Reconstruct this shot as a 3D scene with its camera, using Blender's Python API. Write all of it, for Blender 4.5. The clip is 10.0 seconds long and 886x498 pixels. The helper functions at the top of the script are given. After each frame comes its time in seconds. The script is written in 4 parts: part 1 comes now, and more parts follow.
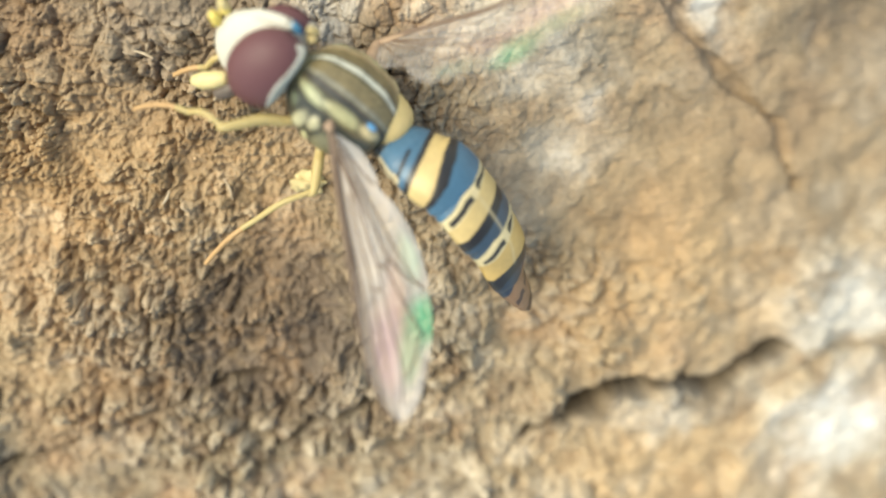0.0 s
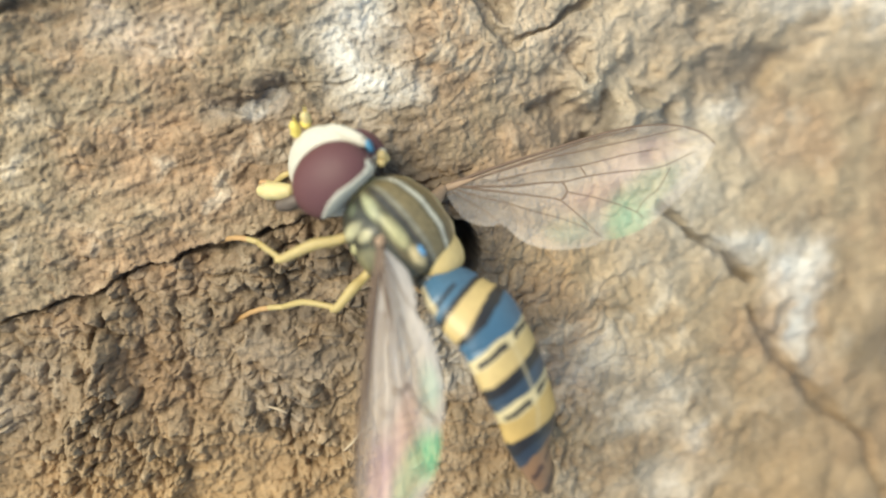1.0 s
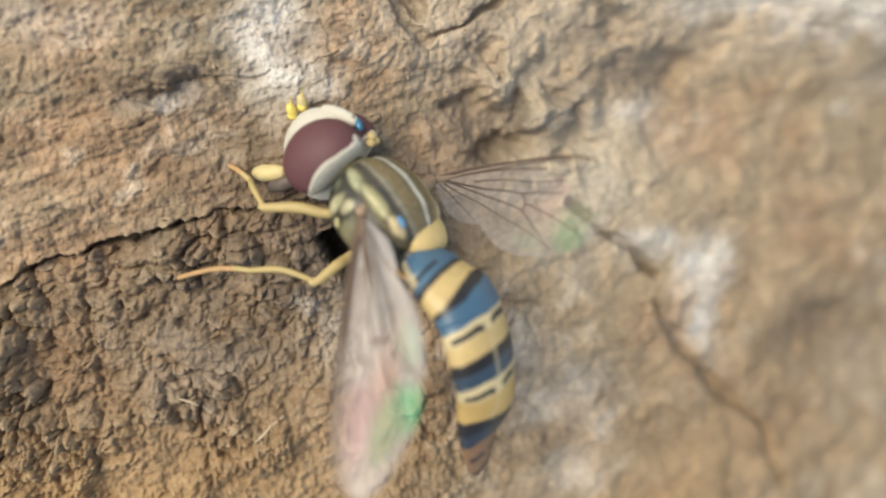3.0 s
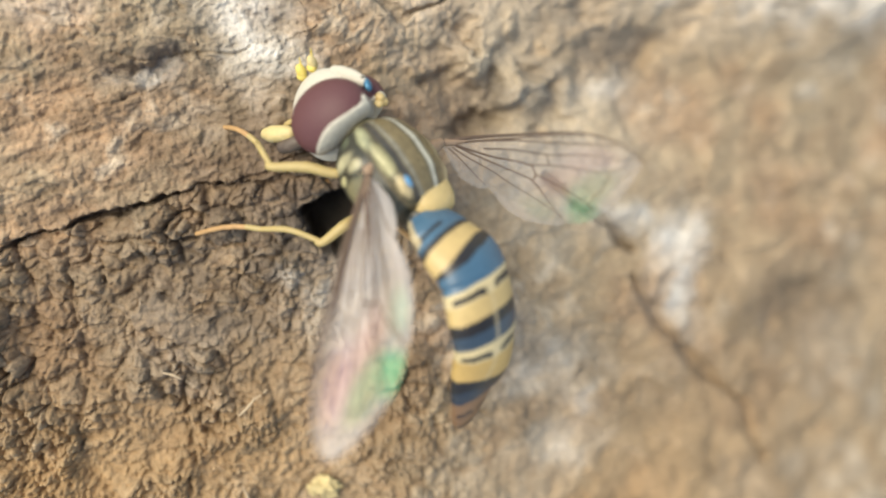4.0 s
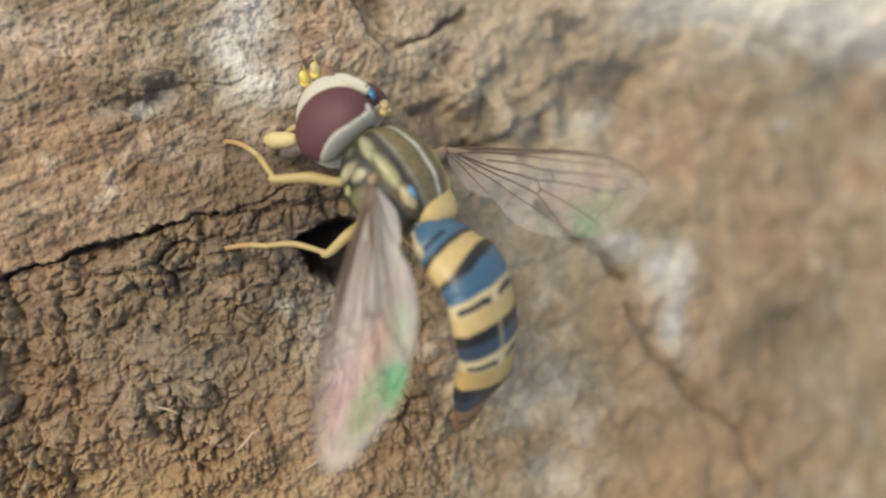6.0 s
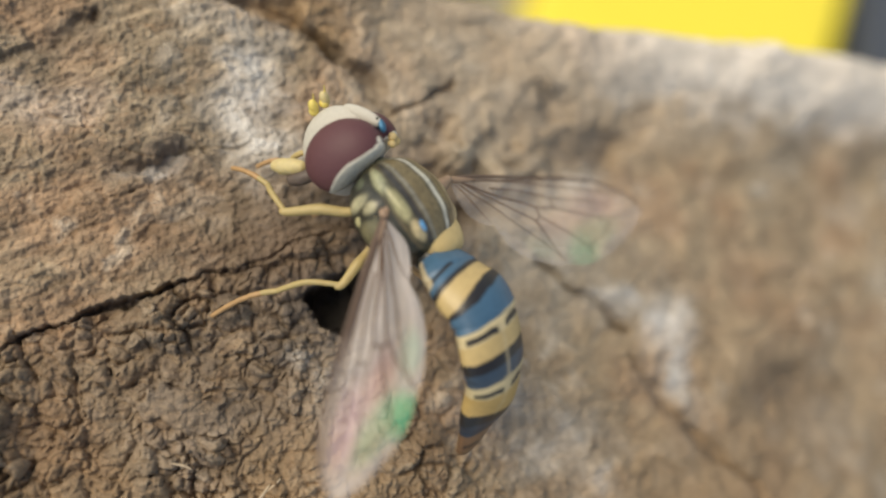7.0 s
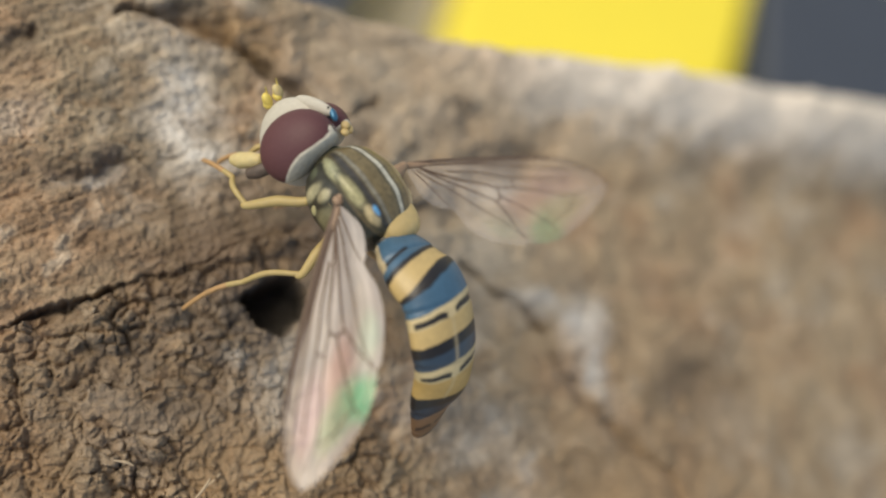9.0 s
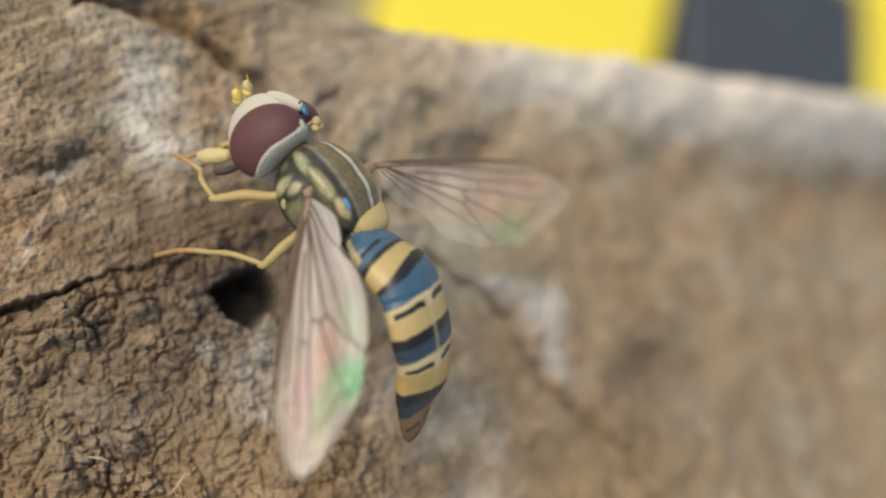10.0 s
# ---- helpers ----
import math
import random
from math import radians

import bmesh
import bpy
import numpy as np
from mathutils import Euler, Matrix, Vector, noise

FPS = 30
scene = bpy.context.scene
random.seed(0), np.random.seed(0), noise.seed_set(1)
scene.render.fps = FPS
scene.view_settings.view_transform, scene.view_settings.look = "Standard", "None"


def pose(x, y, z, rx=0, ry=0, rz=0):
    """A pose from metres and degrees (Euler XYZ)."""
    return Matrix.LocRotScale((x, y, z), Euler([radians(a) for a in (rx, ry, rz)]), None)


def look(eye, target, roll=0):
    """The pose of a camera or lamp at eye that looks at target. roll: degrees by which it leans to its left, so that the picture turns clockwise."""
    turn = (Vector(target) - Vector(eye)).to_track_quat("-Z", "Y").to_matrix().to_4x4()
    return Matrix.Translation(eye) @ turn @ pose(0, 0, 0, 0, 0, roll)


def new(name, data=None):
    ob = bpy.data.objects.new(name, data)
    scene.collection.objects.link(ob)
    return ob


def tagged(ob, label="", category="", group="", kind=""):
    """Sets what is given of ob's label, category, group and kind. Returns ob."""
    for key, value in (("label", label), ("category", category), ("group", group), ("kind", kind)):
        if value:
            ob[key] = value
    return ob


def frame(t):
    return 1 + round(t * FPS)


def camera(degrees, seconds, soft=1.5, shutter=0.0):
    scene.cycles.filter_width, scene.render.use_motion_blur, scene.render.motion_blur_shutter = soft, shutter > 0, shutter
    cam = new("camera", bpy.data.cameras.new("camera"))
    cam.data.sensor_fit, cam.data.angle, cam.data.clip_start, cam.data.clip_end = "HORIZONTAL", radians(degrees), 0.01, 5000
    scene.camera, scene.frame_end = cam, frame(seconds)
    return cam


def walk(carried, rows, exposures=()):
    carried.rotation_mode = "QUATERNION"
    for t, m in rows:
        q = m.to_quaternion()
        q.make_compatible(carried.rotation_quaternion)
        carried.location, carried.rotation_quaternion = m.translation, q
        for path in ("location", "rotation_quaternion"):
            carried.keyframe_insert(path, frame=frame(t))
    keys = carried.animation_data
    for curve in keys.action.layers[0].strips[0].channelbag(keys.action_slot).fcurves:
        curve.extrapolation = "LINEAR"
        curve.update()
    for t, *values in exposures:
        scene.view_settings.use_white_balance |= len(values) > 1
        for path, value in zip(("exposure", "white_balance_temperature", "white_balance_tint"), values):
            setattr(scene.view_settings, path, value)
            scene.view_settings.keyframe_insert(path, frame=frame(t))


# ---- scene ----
MM = 0.001

# ---------------------------------------------------------------- camera
PATH = [
    (0, 0.00006, -0.00568, 0.02690, -19.712, -1.217, -0.231),
    (0.2, -0.00056, -0.00370, 0.02661, -16.805, -1.440, -0.910),
    (0.5, -0.00220, -0.00178, 0.02642, -13.770, -2.844, -0.644),
    (1, -0.00411, -0.00011, 0.02620, -11.596, -3.366, -0.464),
    (1.5, -0.00369, -0.00049, 0.02618, -12.559, -3.724, -0.005),
    (2, -0.00319, -0.00036, 0.02631, -12.137, -4.251, 0.208),
    (2.5, -0.00352, -0.00001, 0.02638, -12.926, -5.136, 0.378),
    (3, -0.00355, 0.00011, 0.02660, -12.329, -6.967, 0.802),
    (4.3, -0.00363, -0.00200, 0.02746, -8.457, -8.220, -0.223),
    (4.5, -0.00371, -0.00159, 0.02724, -7.756, -7.473, -0.174),
    (5, -0.00401, -0.00113, 0.02727, -7.761, -8.196, -0.202),
    (5.5, -0.00395, -0.00148, 0.02723, -7.957, -8.656, 0.090),
    (6.8, -0.00615, -0.00749, 0.02784, 6.990, -13.217, -4.952),
    (7, -0.00587, -0.00766, 0.02780, 7.908, -12.154, -4.928),
    (7.5, -0.00619, -0.00705, 0.02797, 8.387, -12.946, -4.843),
    (8, -0.00638, -0.00741, 0.02800, 8.057, -12.274, -4.554),
    (8.5, -0.00633, -0.00813, 0.02823, 8.226, -13.033, -4.906),
    (9, -0.00682, -0.00925, 0.02902, 11.379, -16.930, -6.987),
    (9.5, -0.00751, -0.00874, 0.02787, 14.039, -17.456, -8.258),
    (10, -0.00813, -0.00924, 0.02892, 11.563, -20.925, -9.001),
]
cam = camera(48.0, 10.0, soft=2.1)
cam.data.dof.use_dof = True
cam.data.dof.focus_distance = 0.0261
cam.data.dof.aperture_fstop = 27.0
walk(cam, [(t, pose(x, y, z, rx, ry, rz)) for t, x, y, z, rx, ry, rz in PATH],
     exposures=[(0.0, 0.90, 7270, -1), (0.5, 0.90, 7180, -2), (1.0, 0.70, 7190, 0), (1.5, 0.42, 7270, 7), (2.0, 0.63, 7200, 4), (2.5, 0.74, 7240, 5),
                (3.0, 0.42, 7270, 7), (4.5, 0.66, 7240, 5), (5.0, 0.28, 7270, 7), (5.5, 0.19, 7260, 7), (7.0, 0.04, 7370, 8), (7.5, 0.0, 7370, 8), (8.0, -0.11, 7370, 8), (8.5, -0.07, 7370, 8), (10.0, -0.05, 7370, 8)])

# ---------------------------------------------------------------- daylight
world = bpy.data.worlds.new("daylight")
scene.world = world
world.use_nodes = True
wn = world.node_tree.nodes
wl = world.node_tree.links
sky = wn.new("ShaderNodeTexSky")
sky.sky_type = 'NISHITA'
sky.sun_disc = False
sky.sun_elevation = radians(54)
sky.sun_rotation = radians(303)
wl.new(sky.outputs[0], wn["Background"].inputs[0])
wn["Background"].inputs[1].default_value = 0.14

sun_data = bpy.data.lights.new("sun", 'SUN')
sun_data.energy = 3.0
sun_data.angle = radians(42)
sun_data.color = (1.0, 0.93, 0.80)
sun = new("sun", sun_data)
sun.matrix_basis = look((-0.34, 0.22, 0.55), (0, 0, 0))


# ---------------------------------------------------------------- small helpers
def link(bm, name, mats, parent=None, label="", smooth=True):
    me = bpy.data.meshes.new(name)
    bm.to_mesh(me)
    bm.free()
    for m in (mats if isinstance(mats, (list, tuple)) else [mats]):
        me.materials.append(m)
    if smooth:
        for p in me.polygons:
            p.use_smooth = True
    ob = new(name, me)
    if parent:
        ob.parent = parent
    if label:
        ob["label"] = label
    return ob


def part(name, bm, material, parent, label="", smooth=True):
    return link(bm, name, material, parent, label, smooth)


def grid_mesh(name, co, rows, cols, close, mats, parent=None, colours=None, label=""):
    """A smooth sheet of rows x cols points; close joins the last column to the first."""
    me = bpy.data.meshes.new(name)
    r = np.arange(rows - 1)[:, None]
    c = np.arange(cols if close else cols - 1)[None, :]
    n = (c + 1) % cols
    quads = np.stack([r * cols + c, (r + 1) * cols + c, (r + 1) * cols + n, r * cols + n], -1).reshape(-1, 4)
    me.vertices.add(len(co))
    me.vertices.foreach_set("co", np.asarray(co, np.float32).ravel())
    me.loops.add(quads.size)
    me.loops.foreach_set("vertex_index", quads.astype(np.int32).ravel())
    me.polygons.add(len(quads))
    me.polygons.foreach_set("loop_start", np.arange(0, quads.size, 4, dtype=np.int32))
    me.polygons.foreach_set("use_smooth", np.ones(len(quads), bool))
    me.update(calc_edges=True)
    if colours is not None:
        at = me.color_attributes.new("tint", 'FLOAT_COLOR', 'POINT')
        at.data.foreach_set("color", np.concatenate([colours, np.ones((len(colours), 1))], 1).astype(np.float32).ravel())
    for m in (mats if isinstance(mats, (list, tuple)) else [mats]):
        me.materials.append(m)
    ob = new(name, me)
    if parent:
        ob.parent = parent
    if label:
        ob["label"] = label
    return ob


def smooth_path(points, n):
    """Catmull-Rom through the points, n samples."""
    p = np.array(points, float)
    p = np.vstack([2 * p[0] - p[1], p, 2 * p[-1] - p[-2]])
    u = np.linspace(0, len(points) - 1 - 1e-9, n)
    i = u.astype(int)
    f = (u - i)[:, None]
    a, b, c, d = p[i], p[i + 1], p[i + 2], p[i + 3]
    return 0.5 * (2 * b + (c - a) * f + (2 * a - 5 * b + 4 * c - d) * f ** 2 + (3 * b - a - 3 * c + d) * f ** 3)


def tube_points(path, radii, around, flat=1.0, side=(0, 0, 1)):
    """Rings about a path; radii across, flattened by flat along side."""
    path = np.asarray(path, float)
    tang = np.gradient(path, axis=0)
    tang /= np.linalg.norm(tang, axis=1)[:, None]
    up = np.array(side, float)[None] - tang * (tang @ np.array(side, float))[:, None]
    up /= np.linalg.norm(up, axis=1)[:, None]
    lat = np.cross(up, tang)
    ang = np.linspace(0, 2 * math.pi, around, endpoint=False)
    ring = (np.cos(ang)[None, :, None] * up[:, None] * flat + np.sin(ang)[None, :, None] * lat[:, None])
    return (path[:, None] + ring * np.asarray(radii)[:, None, None]).reshape(-1, 3)


def tube(name, points, radii, material, parent, n=24, around=12, flat=1.0, side=(0, 0, 1), label=""):
    path = smooth_path(points, n)
    rad = np.interp(np.linspace(0, 1, n), np.linspace(0, 1, len(radii)), radii)
    rad[[0, -1]] *= 0.04
    rad[[1, -2]] *= 0.80
    return grid_mesh(name, tube_points(path, rad, around, flat, side) * MM, n, around, True, material, parent, label=label)


def ball(name, centre, radii, material, parent, rot=None, segs=32, rings=20, label=""):
    bm = bmesh.new()
    bmesh.ops.create_uvsphere(bm, u_segments=segs, v_segments=rings, radius=1.0)
    m = Matrix.Diagonal((*radii, 1.0))
    if rot:
        m = Euler([radians(a) for a in rot]).to_matrix().to_4x4() @ m
    m = Matrix.Translation(centre) @ m
    bmesh.ops.transform(bm, matrix=Matrix.Scale(MM, 4) @ m, verts=bm.verts)
    return part(name, bm, material, parent, label)


# ---------------------------------------------------------------- noise on arrays
def hash2(i, j, k):
    n = (i.astype(np.int64) * 374761393 + j.astype(np.int64) * 668265263 + k * 974634777) & 0xFFFFFFFF
    n = ((n ^ (n >> 13)) * 1274126177) & 0xFFFFFFFF
    return ((n ^ (n >> 16)) & 0xFFFFFF) / float(0xFFFFFF)


def value_noise(x, y, k=0):
    i, j = np.floor(x), np.floor(y)
    u, v = x - i, y - j
    u, v = u * u * u * (u * (6 * u - 15) + 10), v * v * v * (v * (6 * v - 15) + 10)
    a, b, c, d = hash2(i, j, k), hash2(i + 1, j, k), hash2(i, j + 1, k), hash2(i + 1, j + 1, k)
    return (a * (1 - u) + b * u) * (1 - v) + (c * (1 - u) + d * u) * v


def fbm(x, y, octaves=4, k=0):
    s, a, t = 0, 1.0, 0
    for o in range(octaves):
        s = s + a * (value_noise(x * 2 ** o + 17.3 * o, y * 2 ** o - 9.1 * o, k + o) - 0.5)
        t += a
        a *= 0.55
    return s / t * 2


def cells(x, y, k=0):
    """Distances to the nearest and second nearest of scattered points, and a number of the nearest."""
    i, j = np.floor(x), np.floor(y)
    f1 = np.full(x.shape, 9.0)
    f2 = np.full(x.shape, 9.0)
    own = np.zeros(x.shape)
    for di in (-1, 0, 1):
        for dj in (-1, 0, 1):
            a, b = i + di, j + dj
            d = np.hypot(a + 0.1 + 0.8 * hash2(a, b, k) - x, b + 0.1 + 0.8 * hash2(a, b, k + 7) - y)
            h = hash2(a, b, k + 13)
            near = d < f1
            f2 = np.where(near, f1, np.minimum(f2, d))
            own = np.where(near, h, own)
            f1 = np.where(near, d, f1)
    return f1, f2, own


def along(x, y, line):
    """Distance to a line of points, the side (+ on its left), and the share along it."""
    best = np.full(x.shape, 1e9)
    side = np.zeros(x.shape)
    share = np.zeros(x.shape)
    n = len(line) - 1
    for s, ((ax, ay), (bx, by)) in enumerate(zip(line, line[1:])):
        ex, ey = bx - ax, by - ay
        u = np.clip(((x - ax) * ex + (y - ay) * ey) / (ex * ex + ey * ey), 0, 1)
        d = np.hypot(x - ax - u * ex, y - ay - u * ey)
        near = d < best
        best = np.where(near, d, best)
        side = np.where(near, np.sign(ex * (y - ay) - ey * (x - ax)), side)
        share = np.where(near, (s + u) / n, share)
    return best, side, share


def step(v, a, b):
    t = np.clip((v - a) / (b - a), 0, 1)
    return t * t * (3 - 2 * t)


# ---------------------------------------------------------------- materials
def material(name):
    m = bpy.data.materials.new(name)
    m.use_nodes = True
    nt = m.node_tree
    return m, nt, nt.nodes["Principled BSDF"]


def plain(name, colour, rough=0.5, metal=0.0, grain=0.15, scale=4000.0, bump=0.2, coat=0.0, spec=0.5, sss=0.0):
    """A surface with fine mottling and relief."""
    m, nt, b = material(name)
    tc = nt.nodes.new("ShaderNodeTexCoord")
    nz = nt.nodes.new("ShaderNodeTexNoise")
    nz.inputs["Scale"].default_value = scale
    nz.inputs["Detail"].default_value = 4
    nt.links.new(tc.outputs["Object"], nz.inputs["Vector"])
    ramp = nt.nodes.new("ShaderNodeMapRange")
    ramp.inputs["To Min"].default_value = 1 - grain
    ramp.inputs["To Max"].default_value = 1 + grain
    nt.links.new(nz.outputs["Fac"], ramp.inputs["Value"])
    mul = nt.nodes.new("ShaderNodeVectorMath")
    mul.operation = 'SCALE'
    mul.inputs[0].default_value = colour
    nt.links.new(ramp.outputs[0], mul.inputs["Scale"])
    nt.links.new(mul.outputs[0], b.inputs["Base Color"])
    b.inputs["Roughness"].default_value = rough
    b.inputs["Metallic"].default_value = metal
    b.inputs["Coat Weight"].default_value = coat
    b.inputs["Specular IOR Level"].default_value = spec
    if sss:
        b.inputs["Subsurface Weight"].default_value = sss
        b.inputs["Subsurface Radius"].default_value = (0.0004, 0.0003, 0.0001)
    if bump:
        bp = nt.nodes.new("ShaderNodeBump")
        bp.inputs["Strength"].default_value = bump
        bp.inputs["Distance"].default_value = 0.00004
        nt.links.new(nz.outputs["Fac"], bp.inputs["Height"])
        nt.links.new(bp.outputs[0], b.inputs["Normal"])
    return m


def tinted(name, rough=0.8, fine=2500.0, amount=0.35, bump=0.5, depth=0.0001, spec=0.2, coat=0.0, metal=0.0):
    """Takes its colour from the mesh's tint, broken up by two scales of grain."""
    m, nt, b = material(name)
    at = nt.nodes.new("ShaderNodeAttribute")
    at.attribute_name = "tint"
    tc = nt.nodes.new("ShaderNodeTexCoord")
    n1 = nt.nodes.new("ShaderNodeTexNoise")
    n1.inputs["Scale"].default_value = fine
    n1.inputs["Detail"].default_value = 6
    n1.inputs["Roughness"].default_value = 0.65
    n2 = nt.nodes.new("ShaderNodeTexNoise")
    n2.inputs["Scale"].default_value = fine / 5
    n2.inputs["Detail"].default_value = 4
    for n in (n1, n2):
        nt.links.new(tc.outputs["Object"], n.inputs["Vector"])
    add = nt.nodes.new("ShaderNodeMath")
    add.operation = 'ADD'
    nt.links.new(n1.outputs["Fac"], add.inputs[0])
    nt.links.new(n2.outputs["Fac"], add.inputs[1])
    rng = nt.nodes.new("ShaderNodeMapRange")
    rng.inputs["From Min"].default_value = 0.6
    rng.inputs["From Max"].default_value = 1.4
    rng.inputs["To Min"].default_value = 1 - amount
    rng.inputs["To Max"].default_value = 1 + amount
    nt.links.new(add.outputs[0], rng.inputs["Value"])
    mul = nt.nodes.new("ShaderNodeVectorMath")
    mul.operation = 'SCALE'
    nt.links.new(at.outputs["Color"], mul.inputs[0])
    nt.links.new(rng.outputs[0], mul.inputs["Scale"])
    nt.links.new(mul.outputs[0], b.inputs["Base Color"])
    b.inputs["Roughness"].default_value = rough
    b.inputs["Specular IOR Level"].default_value = spec
    b.inputs["Coat Weight"].default_value = coat
    b.inputs["Coat Roughness"].default_value = 0.25
    b.inputs["Metallic"].default_value = metal
    bp = nt.nodes.new("ShaderNodeBump")
    bp.inputs["Strength"].default_value = bump
    bp.inputs["Distance"].default_value = depth
    nt.links.new(n1.outputs["Fac"], bp.inputs["Height"])
    nt.links.new(bp.outputs[0], b.inputs["Normal"])
    return m


WOOD = tinted("weathered_wood", rough=0.9, fine=6500.0, amount=0.36, bump=0.8, depth=0.00009, spec=0.22)
CHITIN = tinted("banded_chitin", rough=0.42, fine=6000.0, amount=0.18, bump=0.2, depth=0.00002, spec=0.45, coat=0.10)
BRASSY = tinted("brassy_chitin", rough=0.38, fine=9000.0, amount=0.25, bump=0.4, depth=0.00002, spec=0.45, coat=0.12, metal=0.05)
EYE = plain("eye_maroon", (0.105, 0.044, 0.048), rough=0.55, grain=0.12, scale=14000, bump=0.25, spec=0.3)
WHITE = plain("face_white", (0.50, 0.47, 0.40), rough=0.8, grain=0.12, scale=8000, bump=0.3)
OCCIPUT = plain("occiput_grey", (0.60, 0.56, 0.46), rough=0.9, grain=0.3, scale=9000, bump=0.5)
SIDE = plain("side_olive", (0.36, 0.33, 0.17), rough=0.5, grain=0.25, scale=6000, bump=0.3)
DARKGREEN = plain("side_dark", (0.075, 0.080, 0.045), rough=0.4, grain=0.35, scale=6000, bump=0.3)
BLUE = plain("steel_blue", (0.045, 0.16, 0.27), rough=0.35, metal=0.4, grain=0.2, scale=8000)
YELLOW = plain("leg_yellow", (0.42, 0.32, 0.135), rough=0.55, grain=0.15, scale=5000, bump=0.2, sss=0.15)
LEMON = plain("antenna_lemon", (0.70, 0.56, 0.14), rough=0.5, grain=0.15, scale=5000, bump=0.2, sss=0.15)
MOUTH = plain("mouth_brown", (0.10, 0.075, 0.06), rough=0.6, grain=0.4, scale=6000, bump=0.4)
PALP = plain("palp_yellow", (0.55, 0.45, 0.22), rough=0.6, grain=0.2, scale=5000, bump=0.3, sss=0.15)
CREAM = plain("scutellum_cream", (0.56, 0.42, 0.19), rough=0.42, grain=0.15, scale=5000, bump=0.2, sss=0.1)
TARSUS = plain("tarsus_ochre", (0.42, 0.25, 0.11), rough=0.55, grain=0.2, scale=6000, bump=0.25)
VEINBASE = plain("wing_base_brown", (0.30, 0.20, 0.13), rough=0.55, grain=0.25, scale=6000, bump=0.3)
OCHRE = plain("leg_ochre", (0.44, 0.27, 0.12), rough=0.55, grain=0.2, scale=6000, bump=0.25)
DARK = plain("dark_chitin", (0.03, 0.027, 0.02), rough=0.4, grain=0.3, scale=6000)
VEIN = plain("vein_brown", (0.13, 0.082, 0.056), rough=0.5, grain=0.2, scale=6000)
CRUMB = plain("yellow_crumb", (0.50, 0.40, 0.20), rough=0.8, grain=0.4, scale=3000, bump=0.6)
SPLINTER = plain("pale_splinter", (0.44, 0.34, 0.23), rough=0.85, grain=0.3, scale=4000, bump=0.5)


def wing_material():
    """A clear, crinkled membrane; the tint paints its interference sheen into the colour."""
    m, nt, b = material("wing_membrane")
    at = nt.nodes.new("ShaderNodeAttribute")
    at.attribute_name = "tint"
    out = nt.nodes["Material Output"]
    b.inputs["Roughness"].default_value = 0.32
    b.inputs["Specular IOR Level"].default_value = 0.7
    nt.links.new(at.outputs["Color"], b.inputs["Base Color"])
    tr = nt.nodes.new("ShaderNodeBsdfTransparent")
    mix = nt.nodes.new("ShaderNodeMixShader")
    tc = nt.nodes.new("ShaderNodeTexCoord")
    nz = nt.nodes.new("ShaderNodeTexNoise")
    nz.inputs["Scale"].default_value = 1500
    nz.inputs["Detail"].default_value = 3
    nt.links.new(tc.outputs["Object"], nz.inputs["Vector"])
    rg = nt.nodes.new("ShaderNodeMapRange")
    rg.inputs["To Min"].default_value = 0.85
    rg.inputs["To Max"].default_value = 1.15
    nt.links.new(nz.outputs["Fac"], rg.inputs["Value"])
    thin = nt.nodes.new("ShaderNodeAttribute")
    thin.attribute_name = "veil"
    mul = nt.nodes.new("ShaderNodeMath")
    mul.operation = 'MULTIPLY'
    nt.links.new(rg.outputs[0], mul.inputs[0])
    nt.links.new(thin.outputs["Fac"], mul.inputs[1])
    nt.links.new(mul.outputs[0], mix.inputs[0])
    nt.links.new(tr.outputs[0], mix.inputs[1])
    tl = nt.nodes.new("ShaderNodeBsdfTranslucent")
    nt.links.new(at.outputs["Color"], tl.inputs["Color"])
    both = nt.nodes.new("ShaderNodeMixShader")
    both.inputs[0].default_value = 0.35
    nt.links.new(b.outputs[0], both.inputs[1])
    nt.links.new(tl.outputs[0], both.inputs[2])
    nt.links.new(both.outputs[0], mix.inputs[2])
    nt.links.new(mix.outputs[0], out.inputs[0])
    bp = nt.nodes.new("ShaderNodeBump")
    bp.inputs["Strength"].default_value = 0.3
    bp.inputs["Distance"].default_value = 0.00006
    nt.links.new(nz.outputs["Fac"], bp.inputs["Height"])
    nt.links.new(bp.outputs[0], b.inputs["Normal"])
    return m


WING = wing_material()

# ---------------------------------------------------------------- the old log
# Plan in millimetres: x to the right, y away, z out of the wood.
CRACK_MAIN = [(-16, -7.6), (-13, -6.75), (-11.9, -6.55), (-10.9, -5.95), (-9.9, -5.65), (-8.7, -5.2), (-7.6, -4.95), (-6.85, -4.7), (-5.6, -4.5)]
CRACK_TAIL = [(-5.9, -4.45), (-5.3, -4.45), (-4.2, -4.0), (-3.2, -3.65), (-1.8, -3.5)]
CRACK_UPPER = [(-8.3, -0.95), (-7.7, -1.12), (-6.9, -1.2), (-6.3, -1.06), (-5.1, -1.0), (-4.4, -0.8), (-3.0, -0.37)]
CRACK_FAINT = [(-8.5, -2.55), (-8.1, -2.4), (-7.4, -2.15), (-6.8, -1.85)]
CRACK_FORK = [(-5.6, 3.35), (-3.8, 3.15), (-2.9, 2.5), (-1.9, 1.4), (-1.4, 0.55), (-0.8, 0.0), (0.15, 0.2), (1.45, 1.0)]
CRACK_CREVICE = [(-6.4, 3.5), (-5.5, 3.42), (-4.5, 3.3), (-3.6, 3.0), (-2.7, 2.25), (-1.7, 1.4), (-0.9, 0.8)]
